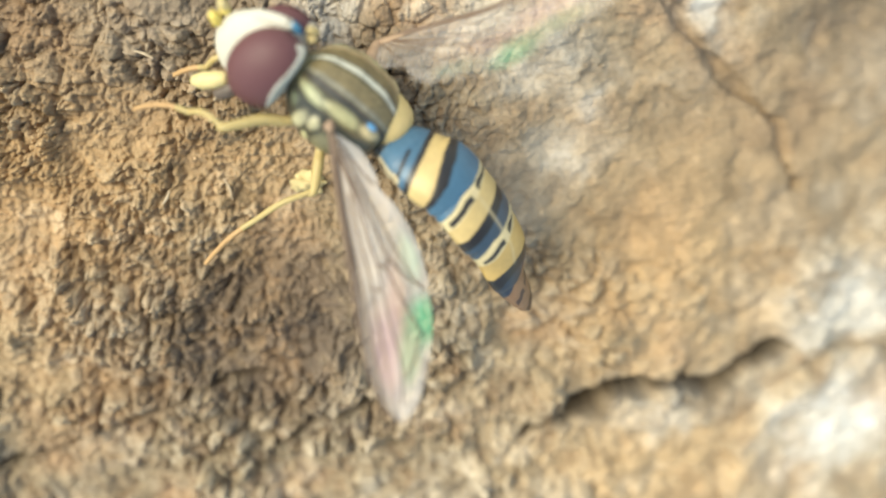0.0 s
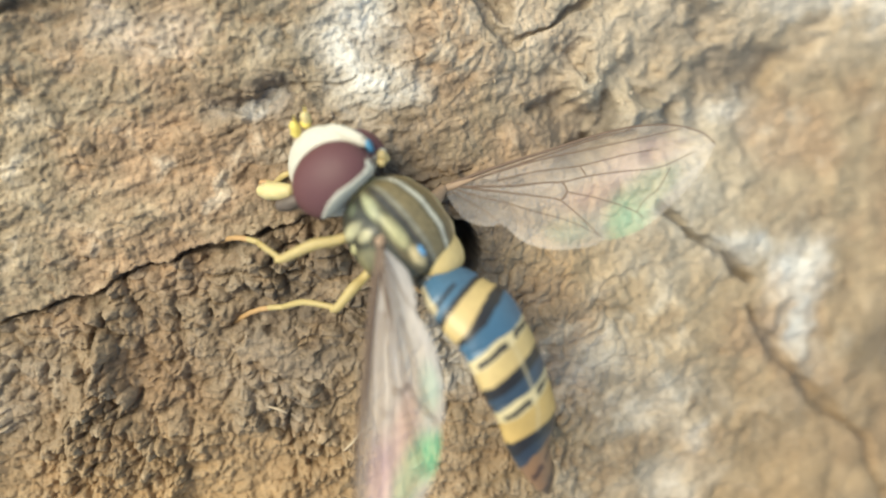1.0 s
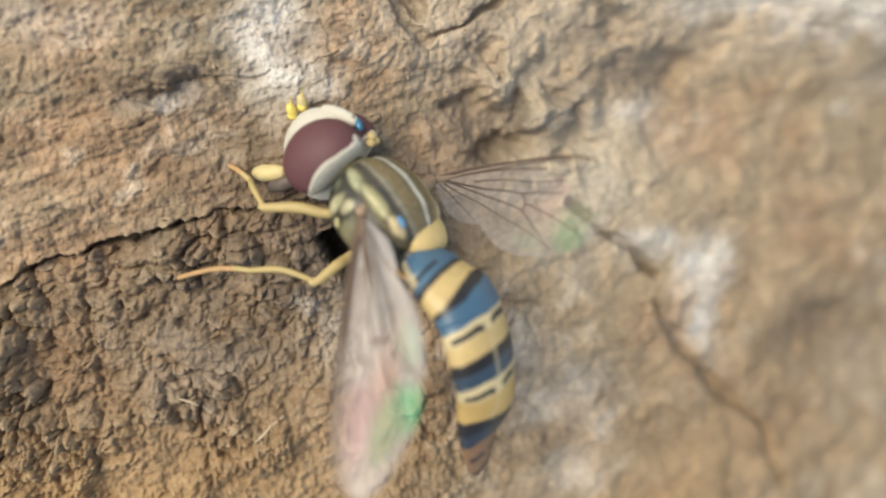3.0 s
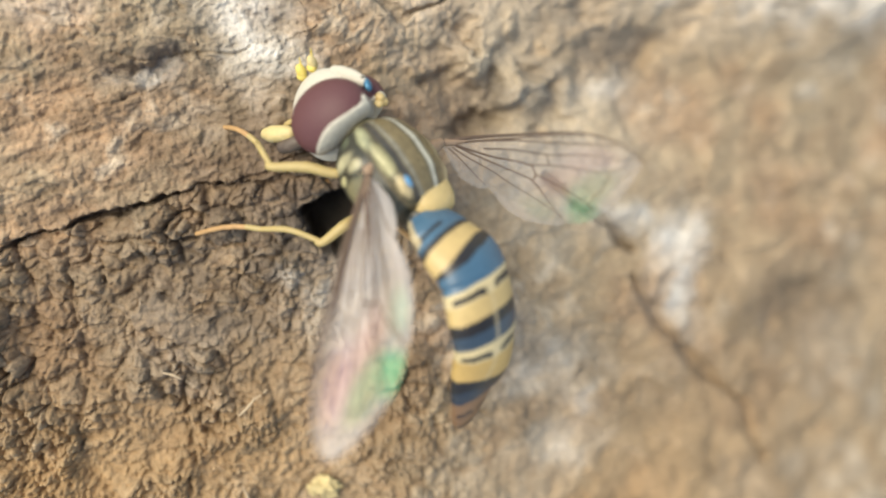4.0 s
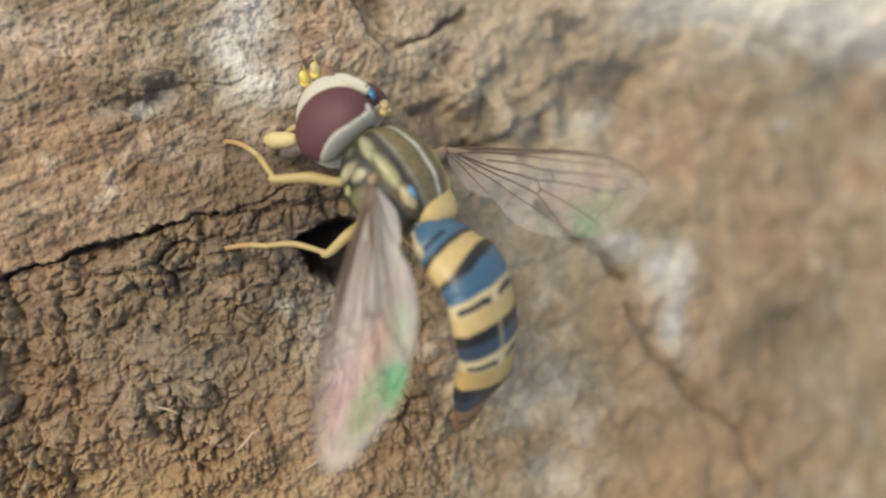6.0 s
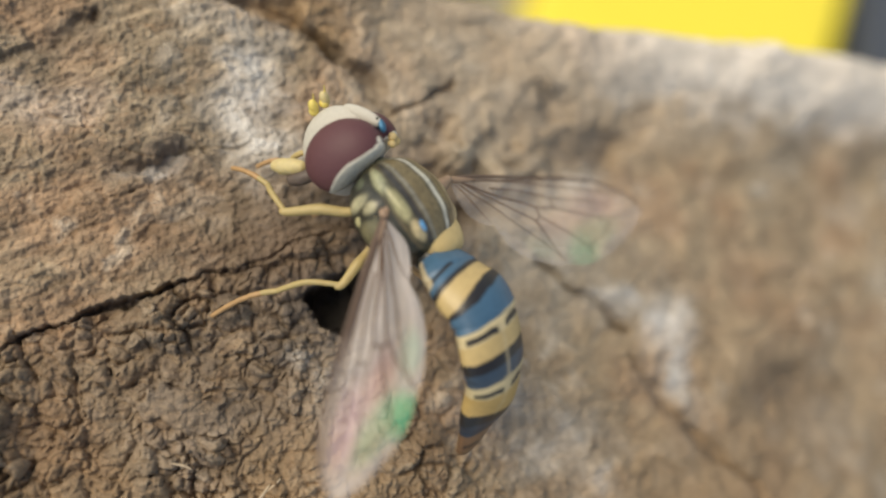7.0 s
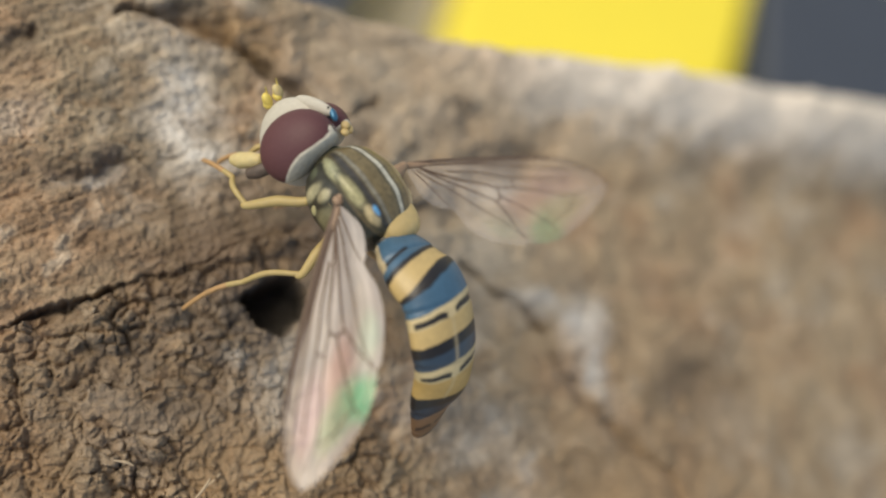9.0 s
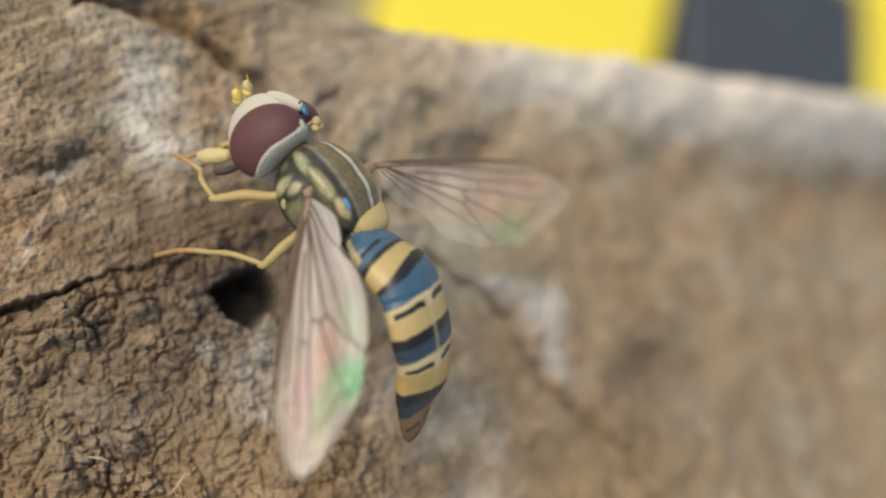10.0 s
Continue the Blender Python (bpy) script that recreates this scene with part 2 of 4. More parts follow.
CRACK_TOP = [(-14, 0.8), (-11.5, 1.45), (-10, 1.95), (-8.8, 2.75)]
CRACK_RIGHT = [(3.6, -4.5), (4.4, -5.35), (5.3, -5.9), (6.1, -6.5), (6.6, -7.0)]
CRACK_RIGHT_LOW = [(6.4, -7.7), (6.75, -8.2), (7.8, -9.6), (9.3, -11.1), (10.6, -12.2), (11.4, -14.2)]
CRACK_LOW = [(-13, -22.0), (-11.4, -21.6), (-10.2, -21.0), (-8.6, -20.3), (-7.0, -19.5), (-5.5, -19.0), (-4.4, -18.9)]
CRACK_GASH = [(-4.6, -21.4), (-3.9, -20.9), (-3.2, -20.4), (-2.5, -20.1), (-1.7, -19.8), (-0.9, -19.7)]
CRACK_BLACK = [(3.0, -21.2), (4.05, -20.75), (5.6, -19.9), (7.0, -19.75), (9.15, -20.1), (10.1, -19.5), (11.2, -19.3)]
HOLE = (-2.55, -5.6)


def log_edge(x):
    return np.interp(x, [-60, 0, 4, 26, 110], [12.2, 3.7, 2.85, 1.95, 1.95])


def log_rim(x, y):
    """The raised, broken rim along the far edge."""
    return (1.1 + 0.12 * np.clip(x - 3, 0, 40)) * np.exp(-(np.minimum(y - log_edge(x), 0.0) / 2.7) ** 2) / (1 + np.exp(3 - x))


def log_fall(x, y):
    """The broad fall of the wood away from the crest."""
    s = 0.93 * x + 0.37 * (y + 4.0)
    return -0.40 * 1.5 * np.logaddexp(0, (s - 1.0) / 1.5)


def log_shape(x, y):
    """Height and colour of the wood in millimetres at plan points."""
    wx = x + 0.5 * fbm(x * 0.9, y * 0.9, 3, 31) + 0.16 * fbm(x * 4, y * 4, 2, 37)
    wy = y + 0.5 * fbm(x * 0.9, y * 0.9, 3, 41) + 0.16 * fbm(x * 4, y * 4, 2, 43)
    wide = fbm(x * 0.16, y * 0.16, 3, 1)
    far = step(x, 3.0, 9.0)
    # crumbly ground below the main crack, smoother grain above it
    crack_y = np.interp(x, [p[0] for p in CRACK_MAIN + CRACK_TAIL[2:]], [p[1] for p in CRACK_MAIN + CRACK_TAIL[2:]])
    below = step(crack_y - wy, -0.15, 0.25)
    patch = step(fbm(x * 0.35, y * 0.35, 3, 61), -0.25, 0.35)
    near = 1 - step(x, -5.0, 0.0)
    h = log_fall(x, y) + 0.12 * near + (0.6 - 0.3 * far - 0.35 * near) * wide + (0.35 - 0.24 * near * below) * fbm(wx * 0.5, wy * 0.5, 4, 5)
    right = step(x, 0.5, 5.0)
    left = 1 - step(x, -7.0, -4.0)
    inner = x - 6.5 * (1 - step(y, -17.0, -12.5))
    crumb = 0.10 + 0.14 * left * step(0.5 - y, 0, 1.5) + 0.80 * below * (1 - 0.8 * step(inner, -2.5, 3.0))
    crumb *= (0.35 + 0.65 * patch) * (1 - 0.5 * step(inner, -1.0, 4.0))
    fine = (1 - step(y, -12.5, -8.0)) * (0.25 + 0.75 * step(y, -17.5, -14.5))
    cx = x + 0.30 * fbm(x * 0.9, y * 0.9, 3, 47) + 0.05 * fbm(x * 3.1, y * 3.1, 3, 48)
    cy = y + 0.30 * fbm(x * 0.9, y * 0.9, 3, 53) + 0.05 * fbm(x * 3.1, y * 3.1, 3, 54)
    f1, f2, own = cells(cx * 1.15, cy * 1.35, 3)
    g1, g2, own2 = cells(cx * 2.5, cy * 2.8, 9)
    m1, m2, own4 = cells(cx * 5.5, cy * 6.0, 15)
    k1, k2, own3 = cells(cx * 0.55, cy * 0.7, 19)
    # rounded crumbs between narrow fissures, some of them grown together
    open_1 = step(fbm(x * 0.8, y * 0.8, 2, 58), -0.55, 0.0)
    open_2 = step(fbm(x * 1.4, y * 1.4, 2, 59), -0.45, 0.05)
    pillow_1 = 1 - 0.5 * (1 - np.clip((f2 - f1) / 0.26, 0, 1)) ** 2.2 - 0.5 * (1 - np.clip((f2 - f1) / 0.85, 0, 1)) ** 1.6
    pillow_2 = 1 - 0.5 * (1 - np.clip((g2 - g1) / 0.32, 0, 1)) ** 2.0 - 0.5 * (1 - np.clip((g2 - g1) / 0.95, 0, 1)) ** 1.6
    pillow_3 = 1 - (1 - np.clip((m2 - m1) / 0.60, 0, 1)) ** 2
    h += crumb * (0.86 * (1 - 0.68 * fine) * (1 - open_1 * (1 - pillow_1)) * (0.65 + 0.7 * own) + 0.54 * (1 - 0.38 * fine) * (1 - open_2 * (1 - pillow_2)) * (0.6 + 0.8 * own2)
                  + (0.11 + 0.08 * fine) * pillow_3 * (0.5 + own4) + 0.16 * fbm(wx * 1.7, wy * 2.1, 3, 57))
    h += (0.22 - 0.04 * below) * (own3 - 0.5) * step(k2 - k1, 0.0, 0.40)
    knobs = np.exp(-((wx - 2.4) / 3.2) ** 2 - ((wy + 1.5) / 1.7) ** 2)
    h += knobs * (1.3 * fbm(wx * 0.75, wy * 0.95, 2, 23) - 0.3)
    # lengthwise grain
    gr = fbm((x * 0.94 + y * 0.34) * 0.6, (y * 0.94 - x * 0.34) * 3.2, 4, 71)
    calm = (1 - 0.65 * step(x, -3.5, 1.5) * step(y, -17.0, -14.0)) * (1 - 0.6 * knobs)
    h += 0.10 * gr * (1 - 0.6 * below) * calm + calm * (0.10 * fbm(wx * 3, wy * 4.5, 4, 73) + 0.065 * fbm(x * 8, y * 8, 3, 75))
    # the upper side stands proud of the lower along the main crack
    jx = x + 0.22 * fbm(x * 1.3, y * 1.3, 4, 33)
    jy = y + 0.22 * fbm(x * 1.3, y * 1.3, 4, 35)
    d, side, u = along(jx, jy, CRACK_MAIN)
    h += 0.20 * np.exp(-d / 2.5) * side * step(d, 0, 0.12)
    # darkness to paint along the cracks and into the pits, growing with depth
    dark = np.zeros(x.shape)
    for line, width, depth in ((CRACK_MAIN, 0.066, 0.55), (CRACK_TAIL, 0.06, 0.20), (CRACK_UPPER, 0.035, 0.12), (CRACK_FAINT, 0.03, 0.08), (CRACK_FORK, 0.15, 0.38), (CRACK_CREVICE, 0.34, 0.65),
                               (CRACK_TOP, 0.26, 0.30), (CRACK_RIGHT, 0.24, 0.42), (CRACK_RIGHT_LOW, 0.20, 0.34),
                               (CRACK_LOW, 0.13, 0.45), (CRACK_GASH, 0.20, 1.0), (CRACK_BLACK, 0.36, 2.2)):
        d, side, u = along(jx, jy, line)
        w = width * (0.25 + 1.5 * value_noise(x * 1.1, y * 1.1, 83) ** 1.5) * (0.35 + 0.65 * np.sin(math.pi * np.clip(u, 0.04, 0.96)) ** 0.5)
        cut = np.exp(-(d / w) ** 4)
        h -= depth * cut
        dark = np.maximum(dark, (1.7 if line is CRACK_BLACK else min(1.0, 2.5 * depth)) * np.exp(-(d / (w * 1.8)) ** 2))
    # a lifted plate, highest at its broken upper end
    flake = step(1.0 - np.hypot((wx + 7.0) / 1.05, (wy + 8.15) / 0.62), 0.0, 0.16)
    h_plate = log_fall(x, y) + 0.85 - 0.16 * (wx + 7.0) + 0.12 * (wy + 8.15) + 0.10 * fbm(x * 3, y * 5, 3, 77)
    h = h * (1 - 0.75 * flake) + 0.75 * flake * h_plate
    # scattered pits
    for px, py, rx, ry, depth in ((1.6, -2.95, 0.9, 0.32, 0.9), (0.4, -1.85, 0.5, 0.6, 0.6), (6.6, -0.6, 1.4, 0.6, 0.6), (-7.5, -1.5, 0.9, 0.35, 0.5),
                                  (4.8, 0.5, 1.0, 0.4, 0.5), (0.9, -0.35, 0.5, 0.3, 0.4), (13.5, -9.5, 2.0, 1.2, 0.6), (-1.8, -7.5, 0.6, 0.3, 0.5)):
        q = ((wx - px) / rx) ** 2 + ((wy - py) / ry) ** 2
        h -= depth * np.exp(-q ** 1.5)
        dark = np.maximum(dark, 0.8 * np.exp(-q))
    # the round hole of a wood borer
    h_hole = log_fall(x, y)
    d = np.hypot(x - HOLE[0], (y - HOLE[1]) * 1.05) + 0.20 * fbm(x * 1.5, y * 1.5, 4, 91) + 0.10 * fbm(x * 5, y * 5, 2, 93)
    h = h_hole + (h - h_hole) * (1 - 0.8 * np.exp(-(d / 1.0) ** 2))
    h -= 2.4 * (1 - step(d, 0.68, 1.0))
    # pale slabs on the far side
    slab = step(1.0 - np.hypot((wx - 13.4) / 4.0, (wy + 22.8) / 3.2), 0, 0.15)
    slab2 = step(1.0 - np.hypot((wx - 14.2) / 3.8, (wy + 17.8) / 2.0), 0, 0.2)
    h += 0.7 * slab + 0.5 * slab2
    # rounding off at the edge, and far out
    e = np.maximum(y - log_edge(x) + 0.2 * fbm(x * 0.8, y * 0.2, 3, 95), 0)
    h += log_rim(x, y)
    h -= np.where(e < 1.6, 2 * e * e, 5.12 + (e - 1.6) * 6.4)
    for over in (np.maximum(-26 - y, 0), np.maximum(-19 - x, 0), np.maximum(x - 60, 0)):
        h -= 0.06 * over ** 2
    # colour
    n1 = fbm(x * 0.22 + 3, y * 0.3, 4, 101)
    n2 = fbm(wx * 1.1, wy * 1.3, 4, 111)
    n3 = fbm(wx * 4, wy * 5, 3, 121) * calm

    def mix(c, other, f):
        return c * (1 - f[..., None]) + np.array(other) * f[..., None]
    col = np.zeros((*x.shape, 3)) + np.array((0.30, 0.235, 0.160))
    col = mix(col, (0.38, 0.290, 0.190), step(right + 0.4 * n1, 0.2, 0.9))
    big = fbm(x * 0.28 + 9, y * 0.34 - 4, 3, 141)
    col = mix(col, (0.34, 0.205, 0.120), 0.55 * step(big + 0.3 * n2, 0.05, 0.55))
    col = mix(col, (0.36, 0.325, 0.275), 0.55 * step(-big + 0.4 * n2, 0.10, 0.6))
    col = mix(col, (0.54, 0.46, 0.36), 0.65 * step(n2 + 0.5 * n1, 0.1, 0.75))
    col = mix(col, (0.17, 0.11, 0.07), 0.50 * step(-n2 + 0.4 * n3, 0.05, 0.7))
    col = mix(col, (0.40, 0.26, 0.15), 0.35 * step(n3 - 0.4 * n2, 0.25, 0.8))
    col = mix(col, (0.58, 0.49, 0.37), 0.6 * crumb * step(own2 + 0.3 * n3, 0.7, 0.95))
    col = mix(col, (0.19, 0.125, 0.08), 0.6 * crumb * step(-own2 + 0.3 * n3, -0.3, -0.05))
    col *= (1 + 0.3 * calm * (own4 - 0.5))[..., None]
    grain = fbm((x * 0.94 + y * 0.34) * 0.8, (y * 0.94 - x * 0.34) * 5.0, 4, 131)
    col *= (1 + 0.45 * grain * calm * (1 - 0.6 * below))[..., None]
    # paint the shade of cracks and pits into the wood's colour
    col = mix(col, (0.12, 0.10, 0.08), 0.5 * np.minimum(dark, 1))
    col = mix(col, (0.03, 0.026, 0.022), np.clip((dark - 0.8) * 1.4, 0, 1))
    # darker brown wood below the main crack
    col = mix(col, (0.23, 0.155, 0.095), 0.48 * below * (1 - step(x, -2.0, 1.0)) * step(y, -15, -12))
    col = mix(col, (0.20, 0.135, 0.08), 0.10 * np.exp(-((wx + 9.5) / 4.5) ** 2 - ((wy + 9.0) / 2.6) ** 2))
    # hollows between the knobs painted darker, as the shade in them
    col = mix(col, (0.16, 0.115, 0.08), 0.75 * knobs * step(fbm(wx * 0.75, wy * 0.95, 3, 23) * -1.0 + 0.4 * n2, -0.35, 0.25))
    # grey-black stains, and the shade of the pits painted in as dark patches
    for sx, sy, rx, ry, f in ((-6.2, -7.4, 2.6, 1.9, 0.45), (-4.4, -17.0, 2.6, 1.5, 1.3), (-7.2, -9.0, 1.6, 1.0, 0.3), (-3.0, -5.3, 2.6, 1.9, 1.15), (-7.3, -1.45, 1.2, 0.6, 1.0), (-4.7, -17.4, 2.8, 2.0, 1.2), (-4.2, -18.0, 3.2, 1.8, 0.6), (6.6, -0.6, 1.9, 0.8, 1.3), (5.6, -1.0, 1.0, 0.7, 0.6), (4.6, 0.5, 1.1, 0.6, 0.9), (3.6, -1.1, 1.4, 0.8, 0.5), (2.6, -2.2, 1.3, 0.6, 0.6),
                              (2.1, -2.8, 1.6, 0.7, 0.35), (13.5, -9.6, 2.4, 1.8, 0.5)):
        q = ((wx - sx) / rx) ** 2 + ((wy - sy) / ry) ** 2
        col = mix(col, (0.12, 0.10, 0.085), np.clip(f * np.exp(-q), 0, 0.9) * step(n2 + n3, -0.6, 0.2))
    col = mix(col, (0.31, 0.235, 0.165), 0.3 * flake)
    for sx, sy, rx, ry, f in ((2.6, -4.6, 2.6, 1.7, 0.5), (5.2, -3.6, 2.6, 1.6, 0.4), (1.6, -1.0, 2.2, 1.2, 0.4), (-1.0, 0.2, 1.6, 1.0, 0.3)):
        q = ((wx - sx) / rx) ** 2 + ((wy - sy) / ry) ** 2
        col = mix(col, (0.58, 0.50, 0.39), f * np.exp(-q))
    q = ((wx - 9.5) / 7.0) ** 2 + ((wy + 12.5) / 5.0) ** 2
    col = mix(col, (0.26, 0.18, 0.11), 0.68 * np.exp(-q))
    # darker umber patches
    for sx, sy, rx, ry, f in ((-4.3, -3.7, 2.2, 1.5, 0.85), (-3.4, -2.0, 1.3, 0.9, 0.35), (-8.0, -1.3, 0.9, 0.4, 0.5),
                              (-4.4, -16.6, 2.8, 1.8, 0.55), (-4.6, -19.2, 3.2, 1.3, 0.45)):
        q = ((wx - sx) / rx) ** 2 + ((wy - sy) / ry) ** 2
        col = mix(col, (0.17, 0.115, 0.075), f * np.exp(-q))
    # ochre and orange
    for sx, sy, rx, ry, f in ((1.3, -5.8, 1.3, 0.8, 0.7), (-4.2, 3.2, 1.8, 0.35, 1.0), (-2.6, 2.3, 0.9, 0.4, 0.7), (9.0, 0.3, 4.0, 1.3, 0.5), (-11.5, -12.5, 5.0, 1.6, 0.6), (7.0, -16.0, 4.5, 3.5, 0.6),
                              (7.5, -23.0, 4.0, 2.2, 0.6), (-12, -18, 3.5, 3.0, 0.45), (-9.5, -13.5, 4.5, 3.0, 0.55), (-3.5, -12.0, 3.0, 2.2, 0.45)):
        q = ((wx - sx) / rx) ** 2 + ((wy - sy) / ry) ** 2
        col = mix(col, (0.46, 0.30, 0.15), 0.7 * f * np.exp(-q))
    # weathered pale rim
    col = mix(col, (0.50, 0.41, 0.31), 0.5 * step(y + 0.5 * n2, -2.0, 0.5) * step(x, -2.5, 1.0))
    col = mix(col, (0.78, 0.70, 0.60), 0.9 * step(y - log_edge(x) + 0.8 * n2 + 0.03 * np.maximum(x - 4, 0), -2.4, -1.0) * step(x, 3.0, 11.0))
    # chalky white films of old silk
    film = np.zeros(x.shape)
    for sx, sy, rx, ry, f in ((-4.7, 0.5, 1.0, 2.0, 1.0), (-4.1, -1.3, 1.0, 0.5, 0.6), (6.3, -5.9, 1.1, 0.5, 0.8), (8.1, -6.7, 1.0, 1.1, 0.9),
                              (8.2, -8.3, 0.6, 1.2, 0.75), (4.6, -11.2, 0.8, 0.6, 0.4), (5.7, -2.1, 0.9, 0.7, 0.4), (-2.6, -8.0, 0.9, 1.1, 0.55),
                              (-3.9, -7.0, 0.5, 0.5, 0.45), (-10.2, 0.3, 1.4, 0.7, 0.4), (-7.6, -1.75, 0.8, 0.4, 0.5), (3.8, -12.6, 1.3, 0.9, 0.3),
                              (3.5, -10.4, 1.6, 1.3, 0.25), (1.8, -8.8, 1.4, 0.8, 0.35), (7.7, -8.4, 1.0, 0.7, 0.35), (-6.9, -9.4, 0.8, 0.6, 0.12),
                              (-5.0, 3.0, 0.9, 0.7, 0.6), (13.2, -21.8, 2.4, 1.6, 0.9), (14.2, -17.8, 3.0, 1.5, 0.65), (7.5, -20.9, 1.5, 0.6, 0.4)):
        q = ((wx - sx) / rx) ** 2 + ((wy - sy) / ry) ** 2
        film = np.maximum(film, f * np.exp(-q ** 1.3))
    film *= 0.65 + 0.5 * n2 + 0.3 * n3
    col = mix(col, (0.74, 0.72, 0.68), np.clip(film, 0, 0.95))
    # the shade inside the hole is painted in as near-black wood
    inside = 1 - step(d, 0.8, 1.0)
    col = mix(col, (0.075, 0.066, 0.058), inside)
    return h, np.clip(col, 0.01, 0.9)


def spaced(lo, hi, fine_lo, fine_hi, fine, grow=1.12):
    """Coordinates from lo to hi, evenly fine between fine_lo and fine_hi and growing outside."""
    mid = list(np.arange(fine_lo, fine_hi, fine))
    a, s = [fine_lo], fine
    while a[-1] > lo:
        s *= grow
        a.append(a[-1] - s)
    b, s = [mid[-1]], fine
    while b[-1] < hi:
        s *= grow
        b.append(b[-1] + s)
    return np.array(a[:0:-1] + mid + b[1:])


def build_log():
    xs = spaced(-60, 110, -13.5, 1.0, 0.032, 1.012)
    ys = spaced(-60, 46, -23.0, 4.2, 0.034)
    gx, gy = np.meshgrid(xs, ys)
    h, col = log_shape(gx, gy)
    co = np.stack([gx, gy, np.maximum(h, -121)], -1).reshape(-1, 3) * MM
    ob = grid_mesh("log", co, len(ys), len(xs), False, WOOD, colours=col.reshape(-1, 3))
    return tagged(ob, "old weathered brown log with cracked crumbly wood and a borer hole", "log")


log = build_log()

# ---------------------------------------------------------------- ground and the things far below
GROUND = plain("pale_ground", (0.55, 0.52, 0.47), rough=0.9, grain=0.25, scale=60, bump=0.3)
bm = bmesh.new()
bmesh.ops.create_grid(bm, x_segments=8, y_segments=8, size=60.0)
ground = link(bm, "ground", GROUND, smooth=False)
ground.location = (0, 0, -0.120)
tagged(ground, "pale grey ground stretching away below the log", "ground", kind="structure")


def slab_mesh(size, bevel):
    bm = bmesh.new()
    bmesh.ops.create_cube(bm, size=1.0)
    bmesh.ops.scale(bm, vec=size, verts=bm.verts)
    bmesh.ops.bevel(bm, geom=bm.edges[:], offset=bevel, segments=3, affect='EDGES', profile=0.6)
    return bm


def box(name, lo, hi, mat, label, category):
    """A shallow box with a lid that stands out a little all round."""
    size = [b - a for a, b in zip(lo, hi)]
    thing = tagged(new(name), label, category)
    thing.location = [(lo[0] + hi[0]) / 2, (lo[1] + hi[1]) / 2, lo[2]]
    body = part("body", slab_mesh((size[0] - 0.002, size[1] - 0.002, size[2] * 0.6), 0.001), mat, thing, smooth=False)
    body.location = (0, 0, size[2] * 0.3)
    lid = part("lid", slab_mesh((size[0], size[1], size[2] * 0.4), 0.002), mat, thing, smooth=False)
    lid.location = (0, 0, size[2] * 0.8)
    return thing


BOX_YELLOW = plain("yellow_plastic", (0.85, 0.71, 0.07), rough=0.45, grain=0.05, scale=200, bump=0.05)
BOX_SLATE = plain("slate_plastic", (0.055, 0.065, 0.085), rough=0.5, grain=0.15, scale=200, bump=0.1)
# the boxes lie side by side
for name, x, y, angle, wide, long, mat, label in (("yellow_box", 0.0772, 0.0720, -24, 0.0460, 0.150, BOX_YELLOW, "bright yellow plastic box lying on the pale ground"),
                                                  ("slate_box", 0.1120, 0.0400, -12, 0.0390, 0.034, BOX_SLATE, "short dark slate grey box lying between yellow boxes"),
                                                  ("yellow_box", 0.1748, 0.0810, -24, 0.0420, 0.150, BOX_YELLOW, "yellow plastic box lying past the slate grey box"),
                                                  ("slate_box", 0.0290, 0.0880, -24, 0.0260, 0.150, BOX_SLATE, "long narrow slate grey box lying beside the yellow box")):
    thing = box(name, (0, 0, -0.120), (wide, long, -0.100), mat, label, "box")
    thing.rotation_euler = (0, 0, radians(angle))
    thing.location = (x, y, -0.120)

# ---------------------------------------------------------------- the hoverfly, in its own millimetres: x ahead, y to its left, z up
fly = tagged(new("hoverfly"), "yellow and blue-black banded hoverfly with maroon eyes over the log", "hoverfly")


